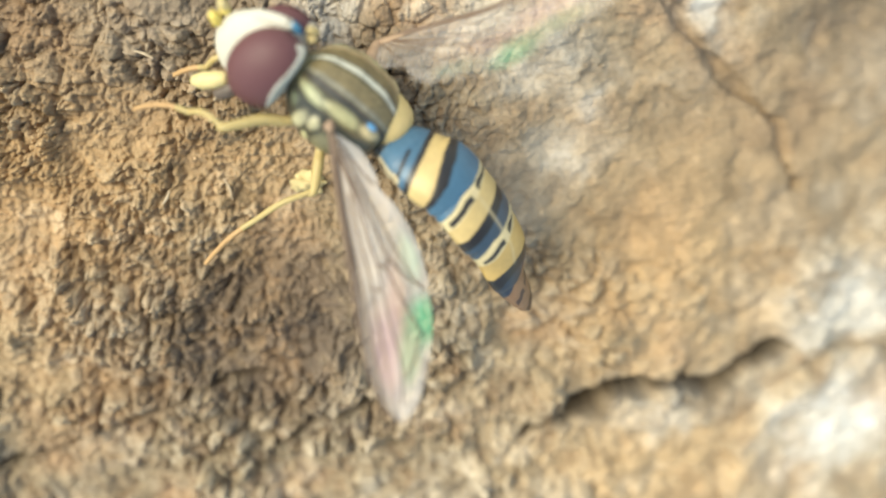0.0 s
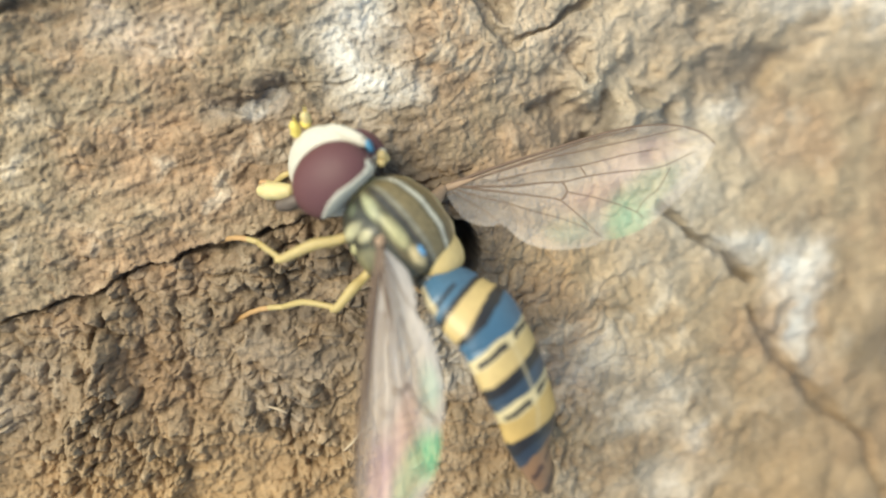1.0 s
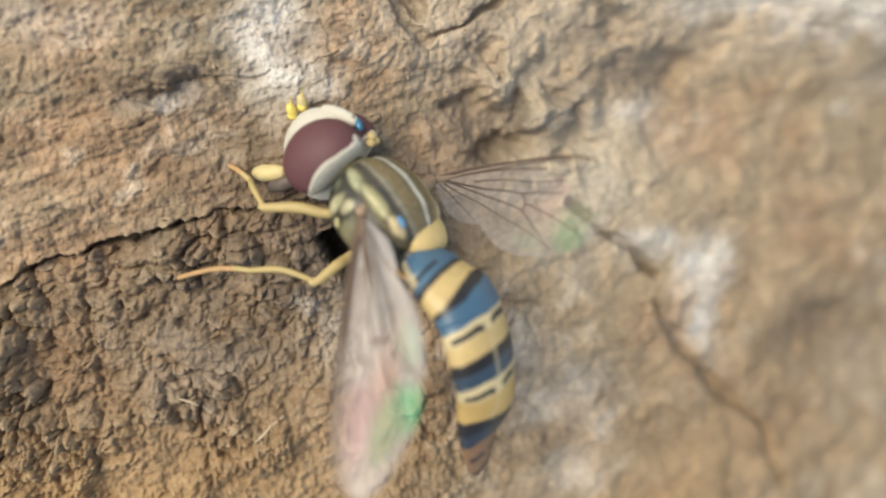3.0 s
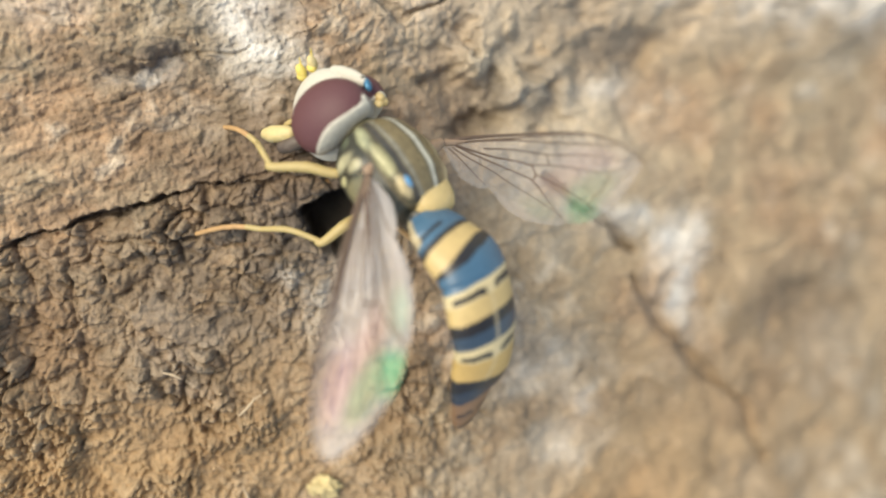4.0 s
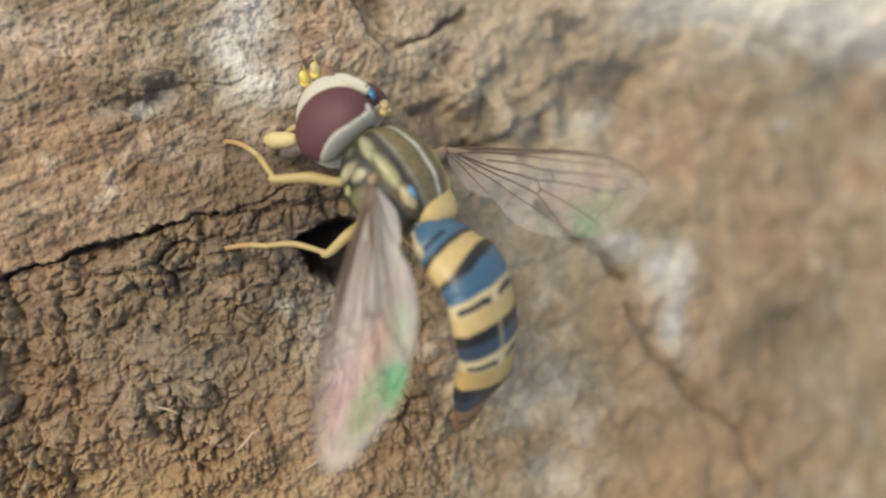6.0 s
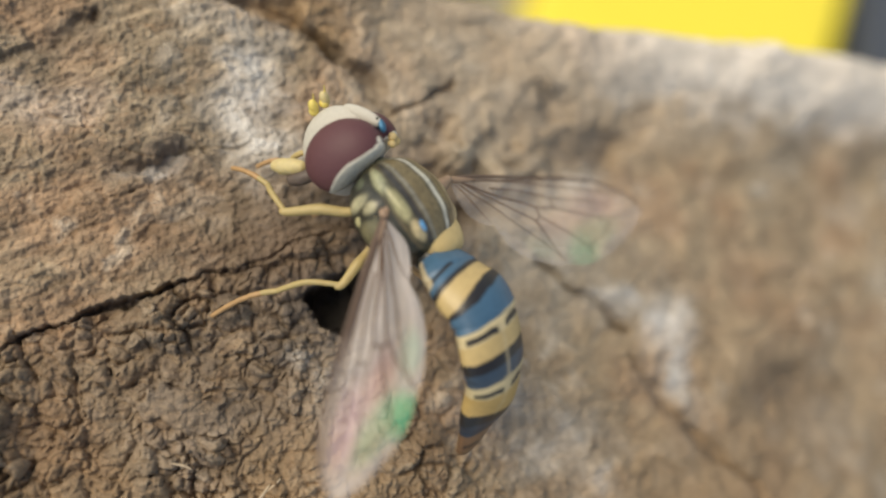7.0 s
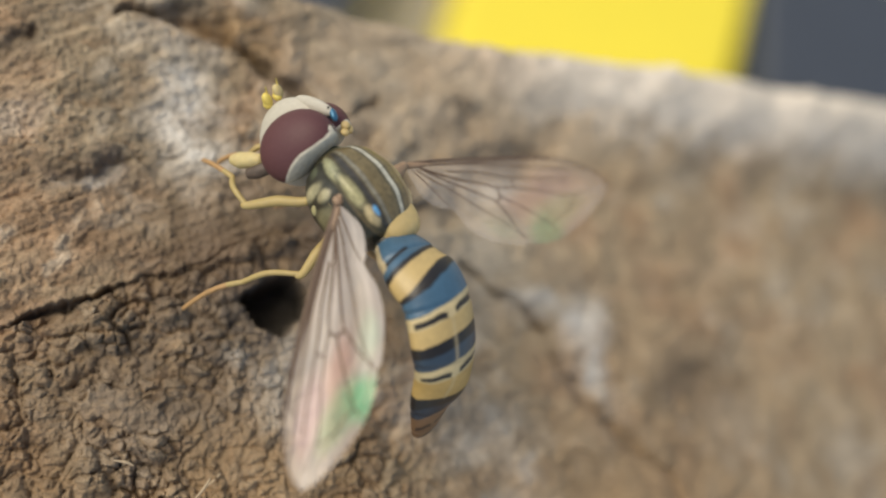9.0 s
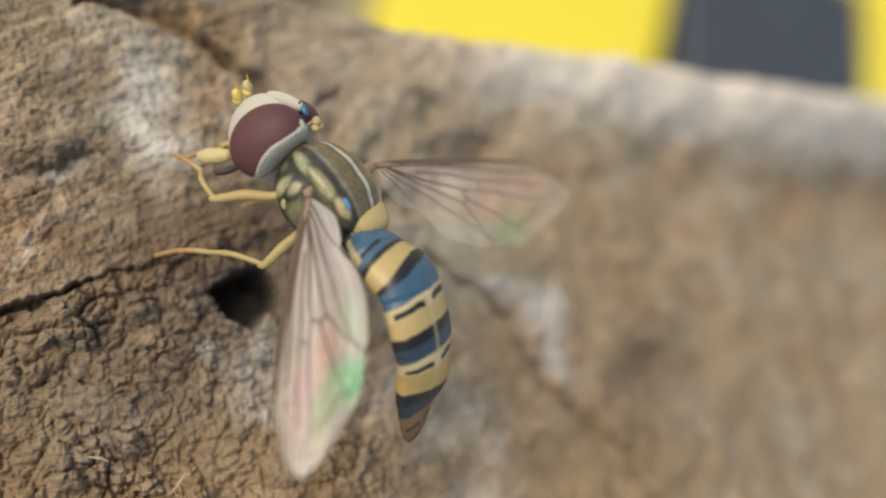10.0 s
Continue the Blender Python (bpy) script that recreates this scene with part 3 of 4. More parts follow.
def build_thorax(fly):
    n, m = 150, 240
    s = np.linspace(0, 1, n)
    ang = np.linspace(0, 2 * math.pi, m, endpoint=False)
    # rounded box profile along the body
    half = np.interp(s, [0, 0.04, 0.15, 0.4, 0.7, 0.9, 0.97, 1], [0.25, 0.72, 1.03, 1.26, 1.22, 0.98, 0.7, 0.3])
    tall = np.interp(s, [0, 0.04, 0.15, 0.4, 0.7, 0.9, 0.97, 1], [0.25, 0.60, 0.92, 1.15, 1.12, 0.85, 0.62, 0.3])
    half, tall = (np.convolve(np.pad(v, 9, mode='edge'), np.ones(19) / 19, 'valid') for v in (half, tall))
    x = 1.35 - 2.75 * s
    px = np.repeat(x[:, None], m, 1)
    cy, sz = np.sin(ang), np.cos(ang)
    y = half[:, None] * np.sign(cy) * np.abs(cy) ** 0.9
    y = np.where(y < 0, y * 0.90, y)
    z = tall[:, None] * np.sign(sz) * np.abs(sz) ** 0.9 + 0.02
    z = np.where(z < 0, z * 1.05, z)
    co = np.stack([px, y, z], -1)
    turn = np.degrees(np.where(ang > math.pi, ang - 2 * math.pi, ang))[None, :] + 0 * px
    a = np.abs(turn)
    col = np.zeros((n, m, 3)) + np.array((0.150, 0.118, 0.062))

    def stripe(lo, hi, c, f=1.0, soft=1.5):
        k = step(a, lo - soft, lo + soft) * (1 - step(a, hi - soft, hi + soft)) * f
        col[:] = col * (1 - k[..., None]) + np.array(c) * k[..., None]
    stripe(-5, 3.0, (0.60, 0.59, 0.50), 1.0, 0.9)
    stripe(4.2, 7.0, (0.075, 0.062, 0.038), 0.9, 1.0)
    stripe(7.5, 26, (0.195, 0.150, 0.075), 0.9)
    stripe(27, 33, (0.27, 0.26, 0.21), 0.7)
    stripe(35, 45, (0.050, 0.046, 0.042), 0.95, 2.5)
    stripe(66, 181, (0.035, 0.036, 0.028), 0.95)
    S = s[:, None] + 0 * px
    side = (step(-turn, 20, 26) * (1 - step(-turn, 70, 80)) * 0.95)[..., None]
    col = col * (1 - side) + np.array((0.33, 0.24, 0.12)) * side
    side = (step(-turn, 33, 36) * (1 - step(-turn, 60, 66)))[..., None]
    col = col * (1 - side) + np.array((0.62, 0.47, 0.26)) * side
    W = fbm(S * 9, np.abs(turn) * 0.06, 3, 17)
    for cs, ca, rs, ra, c, swell in ((0.21, 58, 0.16, 9.5, (0.38, 0.38, 0.23), 0.10), (0.52, 53, 0.19, 8.5, (0.40, 0.37, 0.20), 0.09),
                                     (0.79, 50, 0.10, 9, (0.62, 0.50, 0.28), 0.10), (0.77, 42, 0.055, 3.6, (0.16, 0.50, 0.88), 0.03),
                                     (0.37, 86, 0.06, 10, (0.44, 0.40, 0.25), 0.07), (0.26, 104, 0.06, 22, (0.40, 0.37, 0.23), 0.07), (0.12, 88, 0.05, 9, (0.10, 0.11, 0.07), 0.04),
                                     (0.55, 104, 0.12, 20, (0.20, 0.18, 0.10), 0.08)):
        q = ((S - cs) / rs) ** 2 + ((np.abs(turn) - ca) / ra) ** 2 + 0.16 * W
        # the blue highlight is painted on the left side only
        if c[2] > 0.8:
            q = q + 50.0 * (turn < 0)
        seam = (0.55 * np.exp(-((q - 1.5) / 0.5) ** 2))[..., None]
        col = col * (1 - seam) + np.array((0.035, 0.033, 0.025)) * seam
        k = np.exp(-np.clip(q, 0, None) ** 3)[..., None]
        col = col * (1 - k) + np.array(c) * k
        co[..., 1:] *= 1 + swell * np.exp(-np.clip(q, 0, None))[..., None]
    col *= (0.86 + 0.30 * fbm(S * 40, turn * 0.25, 3, 19))[..., None]
    band = step(s, 0.0, 0.07)[:, None, None]
    col = col * band + np.array((0.28, 0.25, 0.14)) * (1 - band)
    body = grid_mesh("thorax", co.reshape(-1, 3) * MM, n, m, True, BRASSY, fly, col.reshape(-1, 3), "olive-brown thorax with a pale stripe and yellow sides")
    # scutellum and the pads at the wing bases
    bm = bmesh.new()
    bmesh.ops.create_uvsphere(bm, u_segments=40, v_segments=28, radius=1.0)
    for v in bm.verts:
        x, y, z = (math.copysign(abs(c) ** 0.52, c) for c in v.co)
        v.co = Vector((-1.26 + 0.45 * x + 0.10 * y * y, (0.72 + 0.10 * x) * y - 0.16, 0.50 + 0.36 * z + 0.05 * x - 0.14 * y * y - 0.08 * x * x)) * MM
    part("scutellum", bm, CREAM, body, "yellow scutellum")
    for sgn in (1, -1):
        ball("pad", (0.10, 1.14 * sgn, 0.10), (0.22, 0.15, 0.17), CREAM, body, (0, 0, 0))
        ball("pad", (0.42, 1.08 * sgn, -0.02), (0.20, 0.12, 0.22), SIDE, body, (0, 25, 0))
        ball("pad", (0.24, 1.12 * sgn, -0.42), (0.16, 0.10, 0.20), SIDE, body, (0, 10, 0))
    for x, y, z, r in ((0.00, 1.22, 0.36, 0.15), (-0.14, 1.20, 0.22, 0.13), (0.06, 1.12, 0.44, 0.11)):
        ball("hinge", (x, y, z), (r, r, r * 0.8), VEINBASE, body, (0, 0, 0), 16, 12)
    tube("hinge", [(-0.05, -0.85, 0.45), (0.02, -1.20, 0.52), (0.09, -1.55, 0.58), (0.14, -1.84, 0.62)], [0.26, 0.22, 0.16, 0.10], VEINBASE, body, 20, 12)
    ball("waist", (-1.45, 0.08, 0.05), (0.55, 0.55, 0.45), DARK, body)
    return body


def ellipsoid(centre, radii, rot, segs=96, rings=64):
    bm = bmesh.new()
    bmesh.ops.create_uvsphere(bm, u_segments=segs, v_segments=rings, radius=1.0)
    m = Matrix.Translation(centre) @ Euler([radians(a) for a in rot]).to_matrix().to_4x4() @ Matrix.Diagonal((*radii, 1.0))
    bmesh.ops.transform(bm, matrix=m, verts=bm.verts)
    return bm


def build_eye(head, sgn):
    """A compound eye; behind its margin the same dome goes on as the pale, flattened back of the head."""
    centre, radii, rot = ((1.90, 0.60, -0.10), (0.91, 0.69, 1.09), (18.1, -6.7, -1.8)) if sgn > 0 else ((2.02, -0.60, 0.03), (0.74, 0.54, 0.90), (-18.1, -6.7, 1.8))
    back = 0.0 if sgn > 0 else 0.22
    for name, front, mat, label in (("eye", True, EYE, "maroon compound eye"), ("occiput", False, OCCIPUT, "pale grey rim behind the eye")):
        bm = ellipsoid(centre, radii, rot)
        margin = {v: float(np.interp(v.co.z, [p[0] for p in EYE_MARGIN], [p[1] for p in EYE_MARGIN])) + back for v in bm.verts}
        for v in bm.verts:
            v.co.x -= margin[v]
        bmesh.ops.bisect_plane(bm, geom=bm.verts[:] + bm.edges[:] + bm.faces[:], plane_co=(0, 0, 0), plane_no=(1, 0, 0), clear_inner=front, clear_outer=not front)
        for v in bm.verts:
            d = v.co.x
            v.co.x += float(np.interp(v.co.z, [p[0] for p in EYE_MARGIN], [p[1] for p in EYE_MARGIN])) + back
            if not front:
                v.co.x -= d * 0.62
                v.co += (v.co - Vector(centre)) * 0.030 * min(1.0, -d * 12)
        bmesh.ops.scale(bm, vec=(MM, MM, MM), verts=bm.verts)
        part(name, bm, mat, head, label)


# height on the head, and how far forward the eye's hind margin lies there
EYE_MARGIN = [(-1.3, 1.42), (-0.95, 1.38), (-0.7, 1.37), (-0.4, 1.43), (-0.15, 1.50), (0.2, 1.55), (0.56, 1.52), (0.8, 1.53), (0.9, 1.60), (0.98, 1.85), (1.2, 2.0)]


def build_head(fly):
    head = ball("head", (1.85, 0, -0.15), (0.55, 0.75, 0.85), WHITE, fly, label="white head with large maroon eyes")
    for sgn in (1, -1):
        build_eye(head, sgn)
    ball("face", (2.22, 0, -0.54), (1.15, 0.54, 1.22), WHITE, head, (0, 14.25, 0), 48, 36, label="white face")
    ball("brow", (2.52, 0.02, 0.66), (0.62, 0.15, 0.20), WHITE, head, (0, 33, 0), 32, 20)
    ball("vertex", (1.98, 0.02, 0.97), (0.19, 0.10, 0.09), BLUE, head, (0, -10, -12), 20, 14, "blue vertex between the eyes")
    for x, y in ((2.19, 0.06), (2.13, -0.05), (2.22, -0.04)):
        ball("ocellus", (x, y, 0.99), (0.05, 0.04, 0.04), DARK, head, None, 12, 8)
    for x, y, z, r in ((1.68, -0.36, 0.80, 0.14), (1.58, -0.48, 0.72, 0.14), (1.52, -0.24, 0.74, 0.12)):
        ball("neck_knob", (x, y, z), (r, r, r * 0.8), CREAM, head, (0, 20, 0), 16, 12)
    for y, z, at, mat in ((0.16, -0.36, 3.58, LEMON), (-0.05, -0.07, 3.60, PALP)):
        ball("antenna", (at - 0.04, y, z), (0.22, 0.15, 0.13), mat, head, (0, -35, 40), 20, 14, "lemon yellow antenna")
        ball("antenna", (at - 0.12, y * 0.8, z - 0.10), (0.14, 0.13, 0.12), LEMON, head, (0, 20, 0), 16, 12)
        tube("bristle", [(at, y, z + 0.08), (at + 0.12, y + 0.06, z + 0.2), (at + 0.18, y + 0.16, z + 0.34)], [0.035, 0.025, 0.012], LEMON, head, 12, 6)
    ball("neck", (1.2, 0, -0.05), (0.5, 0.5, 0.45), DARKGREEN, head, None, 24, 16)
    tube("palp", [(2.42, 0.44, -1.45), (2.62, 0.52, -1.70), (2.86, 0.56, -2.02), (3.08, 0.58, -2.28)], [0.14, 0.22, 0.23, 0.11], PALP, head, 24, 16, label="pale yellow palp")
    tube("proboscis", [(2.15, 0.42, -1.35), (2.26, 0.58, -1.72), (2.44, 0.62, -2.06)], [0.19, 0.19, 0.16], MOUTH, head, 16, 10)
    return head


SPINE = [(-1.58, 0.16, 0.23), (-2.52, 0.34, 0.51), (-3.21, 0.36, 0.64), (-4.25, 0.36, 0.21), (-5.06, 0.29, -0.43), (-5.54, 0.31, -1.2), (-5.98, 0.18, -1.89), (-6.23, 0.01, -2.43)]
# the steel blue paints the sky's reflection on the glossy black bands
BLACK, SKY_SHEEN, GOLD, PALE, RUST, UMBER = (0.018, 0.016, 0.016), (0.050, 0.115, 0.185), (0.48, 0.35, 0.155), (0.54, 0.44, 0.25), (0.19, 0.105, 0.055), (0.055, 0.030, 0.022)
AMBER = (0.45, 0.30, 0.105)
# the same painted sky sheen, dimmer towards the tail
DIM_SHEEN, FAINT_SHEEN = (0.036, 0.058, 0.088), (0.026, 0.034, 0.050)
BANDS = [(-1.0, SKY_SHEEN), (0.118, BLACK), (0.140, GOLD), (0.216, BLACK), (0.247, SKY_SHEEN), (0.320, PALE), (0.37, GOLD), (0.440, BLACK), (0.482, DIM_SHEEN),
         (0.538, PALE), (0.60, AMBER), (0.695, BLACK), (0.740, FAINT_SHEEN), (0.79, RUST), (0.92, UMBER)]
ABDOMEN_BASE = (-1.45, 0.05, 0.15)
ABDOMEN_JOINTS = []
tergites = []


def build_abdomen(fly):
    root = new("abdomen")
    root.parent = fly
    root["label"] = "yellow abdomen with black bands and painted blue sky sheen"
    n, m = 400, 112
    s = np.linspace(0, 1, n)
    path = smooth_path(SPINE, n)
    arc = np.r_[0, np.cumsum(np.linalg.norm(np.diff(path, axis=0), axis=1))]
    path = np.stack([np.interp(s, arc / arc[-1], path[:, k]) for k in range(3)], 1)
    rad = np.interp(s, [0, 0.06, 0.2, 0.35, 0.5, 0.65, 0.8, 0.9, 0.96, 1], [0.62, 0.81, 0.99, 0.97, 0.96, 0.81, 0.58, 0.43, 0.32, 0.08])
    rad = np.convolve(np.pad(rad, 8, mode='edge'), np.ones(17) / 17, 'valid')
    # each plate laps a little over the next
    for b in (0.09, 0.318, 0.545, 0.80, 0.92):
        rad *= 1 - 0.035 * np.exp(-((s - b - 0.008) / 0.010) ** 2) + 0.012 * np.exp(-((s - b + 0.012) / 0.012) ** 2)
    pts = tube_points(path, rad, m, 0.55, (-0.275, 0.30, 0.98))
    ang = np.linspace(0, 360, m, endpoint=False)
    ang = np.where(ang > 180, ang - 360, ang)
    S, A = np.meshgrid(s, ang, indexing='ij')
    slant = np.interp(S, [0, 0.14, 0.22, 0.29, 0.40, 0.49, 0.62, 1], [0.034, 0.034, 0.026, 0.030, 0.034, 0.030, 0.042, 0.045])
    wob = S + slant * np.sin(np.radians(A)) + 0.003 * fbm(A * 0.05, S * 30, 2, 7)
    col = np.zeros((n, m, 3))
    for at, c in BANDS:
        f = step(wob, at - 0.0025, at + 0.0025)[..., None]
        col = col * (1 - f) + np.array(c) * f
    absa = np.abs(A)
    for at, lo, hi, c in ((0.352, 8, 74, BLACK), (0.578, 8, 72, BLACK), (0.855, 6, 66, UMBER)):
        bend = wob - 0.005 * (1 - step(absa, lo, lo + 14))
        f = step(bend, at - 0.014, at - 0.009) * (1 - step(bend, at + 0.009, at + 0.014)) * step(absa, lo - 2, lo + 2) * (1 - step(absa, hi - 3, hi + 3))
        col = col * (1 - f[..., None]) + np.array(c) * f[..., None]
    line = (1 - step(absa, 1.5, 4.0)) * step(wob, 0.33, 0.35) * (1 - step(wob, 0.69, 0.71)) * 0.6
    col = col * (1 - line[..., None]) + np.array((0.52, 0.42, 0.25)) * line[..., None]
    mark = step(wob, 0.070, 0.076) * (1 - step(wob, 0.086, 0.092)) * step(-A, 8, 14)
    col = col * (1 - mark[..., None]) + np.array(BLACK) * mark[..., None]
    flank = (step(absa, 66, 74) * (1 - step(wob, 0.085, 0.10)))[..., None]
    col = col * (1 - flank) + np.array((0.46, 0.38, 0.24)) * flank
    under = step(absa, 118, 126)[..., None]
    col = col * (1 - under) + np.array((0.52, 0.38, 0.15)) * under
    pts = pts.reshape(n, m, 3)
    # five plates, each tucked under the one before it
    base = np.array(ABDOMEN_BASE)
    cuts = [0.0, 0.140, 0.318, 0.545, 0.80, 1.0]
    for a, b in zip(cuts, cuts[1:]):
        i, j, k = (int(round(max(v, 0) * (n - 1))) for v in (a - 0.04, a, b))
        plate = pts[i:k + 1].copy()
        tuck = np.interp(np.arange(i, k + 1), [j - 6, j], [0.92, 1.0])[:, None, None]
        plate = path[i:k + 1, None] + (plate - path[i:k + 1, None]) * tuck
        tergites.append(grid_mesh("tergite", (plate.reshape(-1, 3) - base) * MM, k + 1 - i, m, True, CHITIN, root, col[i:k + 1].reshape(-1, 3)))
    for at in cuts[2:5]:
        ABDOMEN_JOINTS.append(Vector((path[int(at * (n - 1))] - base) * MM))
    return root


def build_wing(fly, name, root, along_it, across_it, length, label, chord=1.0, veil=1.0, lean=0.0, stout=0.55, reach=0.0):
    """A membrane from its hinge along one way, its trailing edge across it; its veins are thin tubes."""
    root, ax, ch = (np.array(v, float) for v in (root, along_it, across_it))
    ax /= np.linalg.norm(ax)
    ch -= ax * (ch @ ax)
    ch /= np.linalg.norm(ch)
    nor = np.cross(ax, ch)
    lead_u = [0, 0.1, 0.2, 0.3, 0.4, 0.55, 0.65, 0.75, 0.87, 0.96, 1.0]
    lead_v = [0.00, -0.018, -0.033, -0.045, -0.055, -0.070, -0.076, -0.075, -0.058, -0.024, 0.012]
    rear_u = [0, 0.03, 0.07, 0.12, 0.17, 0.195, 0.22, 0.26, 0.32, 0.40, 0.52, 0.555, 0.58, 0.66, 0.75, 0.86, 0.95, 1.0]
    rear_v = [0.01, 0.055, 0.098, 0.118, 0.126, 0.123, 0.138, 0.172, 0.200, 0.218, 0.224, 0.212, 0.214, 0.208, 0.182, 0.128, 0.070, 0.016]
    nu, nv = 140, 44
    u = np.linspace(0, 1, nu)
    lead = smooth_path(np.stack([lead_u, lead_v], 1), 200)
    rear = smooth_path(np.stack([rear_u, rear_v], 1), 400)
    lv, rv = chord * np.interp(u, lead[:, 0], lead[:, 1]), chord * np.interp(u, rear[:, 0], rear[:, 1])
    v = np.linspace(0, 1, nv)
    U = np.repeat(u[:, None], nv, 1)
    V = lv[:, None] * (1 - v) + rv[:, None] * v

    def fold(a, b):
        """Small pleats along the veins and a slight camber, as a share of the length."""
        return 0.006 * np.sin(9 * b / (0.08 + 0.30 * a + 1e-6)) * np.minimum(a * 4, 1) + 0.03 * np.sin(math.pi * np.clip(a, 0, 1)) - 0.10 * b * b / 0.08 * 0.3

    def place(a, b, lift=0.0):
        b = b - lean * a
        a = a + reach * a * (1 - a)
        return (root + length * (ax * np.asarray(a)[..., None] + ch * np.asarray(b)[..., None] + nor * (fold(a, b) + lift)[..., None]))
    co = place(U, V)
    t = np.repeat(v[None], nu, 0)
    col = np.zeros((nu, nv, 3)) + np.array((0.88, 0.79, 0.73))

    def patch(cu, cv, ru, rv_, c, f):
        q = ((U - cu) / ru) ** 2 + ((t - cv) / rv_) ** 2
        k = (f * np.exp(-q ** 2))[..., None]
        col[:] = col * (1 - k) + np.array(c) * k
    # green and pink sheen painted into the colour in fixed patches
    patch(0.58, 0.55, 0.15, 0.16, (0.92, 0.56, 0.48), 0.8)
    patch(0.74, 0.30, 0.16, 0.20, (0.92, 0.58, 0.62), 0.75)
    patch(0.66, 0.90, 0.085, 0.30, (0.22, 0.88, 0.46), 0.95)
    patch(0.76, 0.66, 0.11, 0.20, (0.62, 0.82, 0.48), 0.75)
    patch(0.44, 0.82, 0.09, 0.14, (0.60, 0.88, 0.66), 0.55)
    front = (1 - step(t, 0.08, 0.20))[..., None] * 0.6
    col[:] = col * (1 - front) + np.array((0.50, 0.38, 0.30)) * front
    col *= (0.88 + 0.24 * value_noise(U * 4, t * 14, 5))[..., None]
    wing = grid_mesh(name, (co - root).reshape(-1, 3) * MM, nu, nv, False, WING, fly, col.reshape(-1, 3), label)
    wing.location = tuple(root * MM)
    haze = wing.data.attributes.new("veil", 'FLOAT', 'POINT')
    haze.data.foreach_set("value", (veil * (0.75 + 0.5 * value_noise(U * 3, t * 12, 8))).ravel().astype(np.float32))

    def vein(points, r0, r1):
        p = smooth_path(points, 26)
        q = place(p[:, 0], chord * p[:, 1], 0.0005) - root
        grid_mesh("vein", tube_points(q, stout * np.linspace(r0, r1, 26), 6, 1.0, nor) * MM, 26, 6, True, VEIN, wing)
    vein([(a, b) for a, b in zip(lead_u, lead_v)], 0.075, 0.020)
    vein([(0.02, 0.004), (0.2, -0.020), (0.4, -0.045), (0.58, -0.064), (0.72, -0.070)], 0.045, 0.020)
    vein([(0.03, 0.004), (0.138, -0.012), (0.345, -0.032), (0.519, -0.038), (0.72, -0.042), (0.89, -0.045)], 0.042, 0.016)
    vein([(0.06, 0.004), (0.245, 0.023), (0.375, 0.029), (0.439, 0.036), (0.53, 0.032), (0.66, 0.036), (0.80, 0.044), (0.93, 0.020)], 0.040, 0.016)
    vein([(0.53, 0.031), (0.52, 0.016), (0.509, 0.002)], 0.022, 0.020)
    vein([(0.20, 0.004), (0.35, -0.003), (0.509, 0.002), (0.68, -0.005), (0.80, -0.004)], 0.030, 0.016)
    vein([(0.439, 0.036), (0.450, 0.050), (0.452, 0.064), (0.440, 0.078), (0.425, 0.085)], 0.030, 0.030)
    vein([(0.06, 0.004), (0.164, 0.026), (0.290, 0.052), (0.389, 0.074), (0.425, 0.085)], 0.038, 0.026)
    vein([(0.425, 0.085), (0.483, 0.132), (0.523, 0.170), (0.556, 0.205)], 0.026, 0.014)
    vein([(0.452, 0.064), (0.548, 0.093), (0.630, 0.124), (0.692, 0.152), (0.714, 0.172)], 0.026, 0.014)
    vein([(0.834, 0.050), (0.805, 0.080), (0.775, 0.105), (0.735, 0.120), (0.692, 0.152)], 0.018, 0.014)
    vein([(0.05, 0.012), (0.128, 0.040), (0.211, 0.064), (0.306, 0.097), (0.454, 0.147), (0.545, 0.195)], 0.030, 0.012)
    vein([(0.03, 0.015), (0.09, 0.050), (0.15, 0.085), (0.19, 0.115)], 0.026, 0.014)
    p = smooth_path([(0.0, 0.004), (0.06, -0.004), (0.13, -0.012)], 14)
    grid_mesh("wing_base", tube_points(place(p[:, 0], chord * p[:, 1]) - root, np.interp(np.linspace(0, 1, 14), [0, 0.1, 0.5, 1], [0.03, 0.11, 0.09, 0.02]), 10, 0.7, nor) * MM, 14, 10, True, VEINBASE, wing, label="brown base")
    return wing


def build_leg(fly, name, hip, knee, ankle, toe, label, stout=1.0, mat=None):
    mat = mat or YELLOW
    hip, knee, ankle, toe = (np.array(p, float) for p in (hip, knee, ankle, toe))
    leg = new(name)
    leg.parent = fly
    leg.location = tuple(hip * MM)
    leg["label"] = label
    mid = (hip + knee) / 2 + np.array((0, 0, 0.13))
    inner = hip * np.array((0.9, 0.35, 0.35)) - hip
    bend = knee + 0.10 * (ankle - knee)
    tube("femur", [inner, hip * 0, mid - hip, knee * 0.9 + mid * 0.1 - hip, bend - hip], [0.10 * stout, 0.12 * stout, 0.145 * stout, 0.11 * stout, 0.070 * stout], mat, leg, 64, 14)
    mid = (knee + ankle) / 2 + np.array((0.10, 0.12, 0.16))
    tube("tibia", [knee + 0.04 * (hip - knee) - hip, mid - hip, ankle - hip], [0.070 * stout, 0.078, 0.082, 0.070], mat, leg, 48, 12)
    for k in range(5):
        a, b = (ankle + (toe - ankle) * f + np.array((0.05, 0.08, 0.16)) * math.sin(math.pi * f) for f in ((k - 0.3) / 5, (k + 1.4) / 5))
        tube("tarsus", [a - hip, (a + b) / 2 - hip, b - hip], [0.074 - 0.003 * k, 0.078 - 0.003 * k, 0.078 - 0.003 * k, 0.074 - 0.003 * k], TARSUS if k > 0 else mat, leg, 20, 8)
    return leg


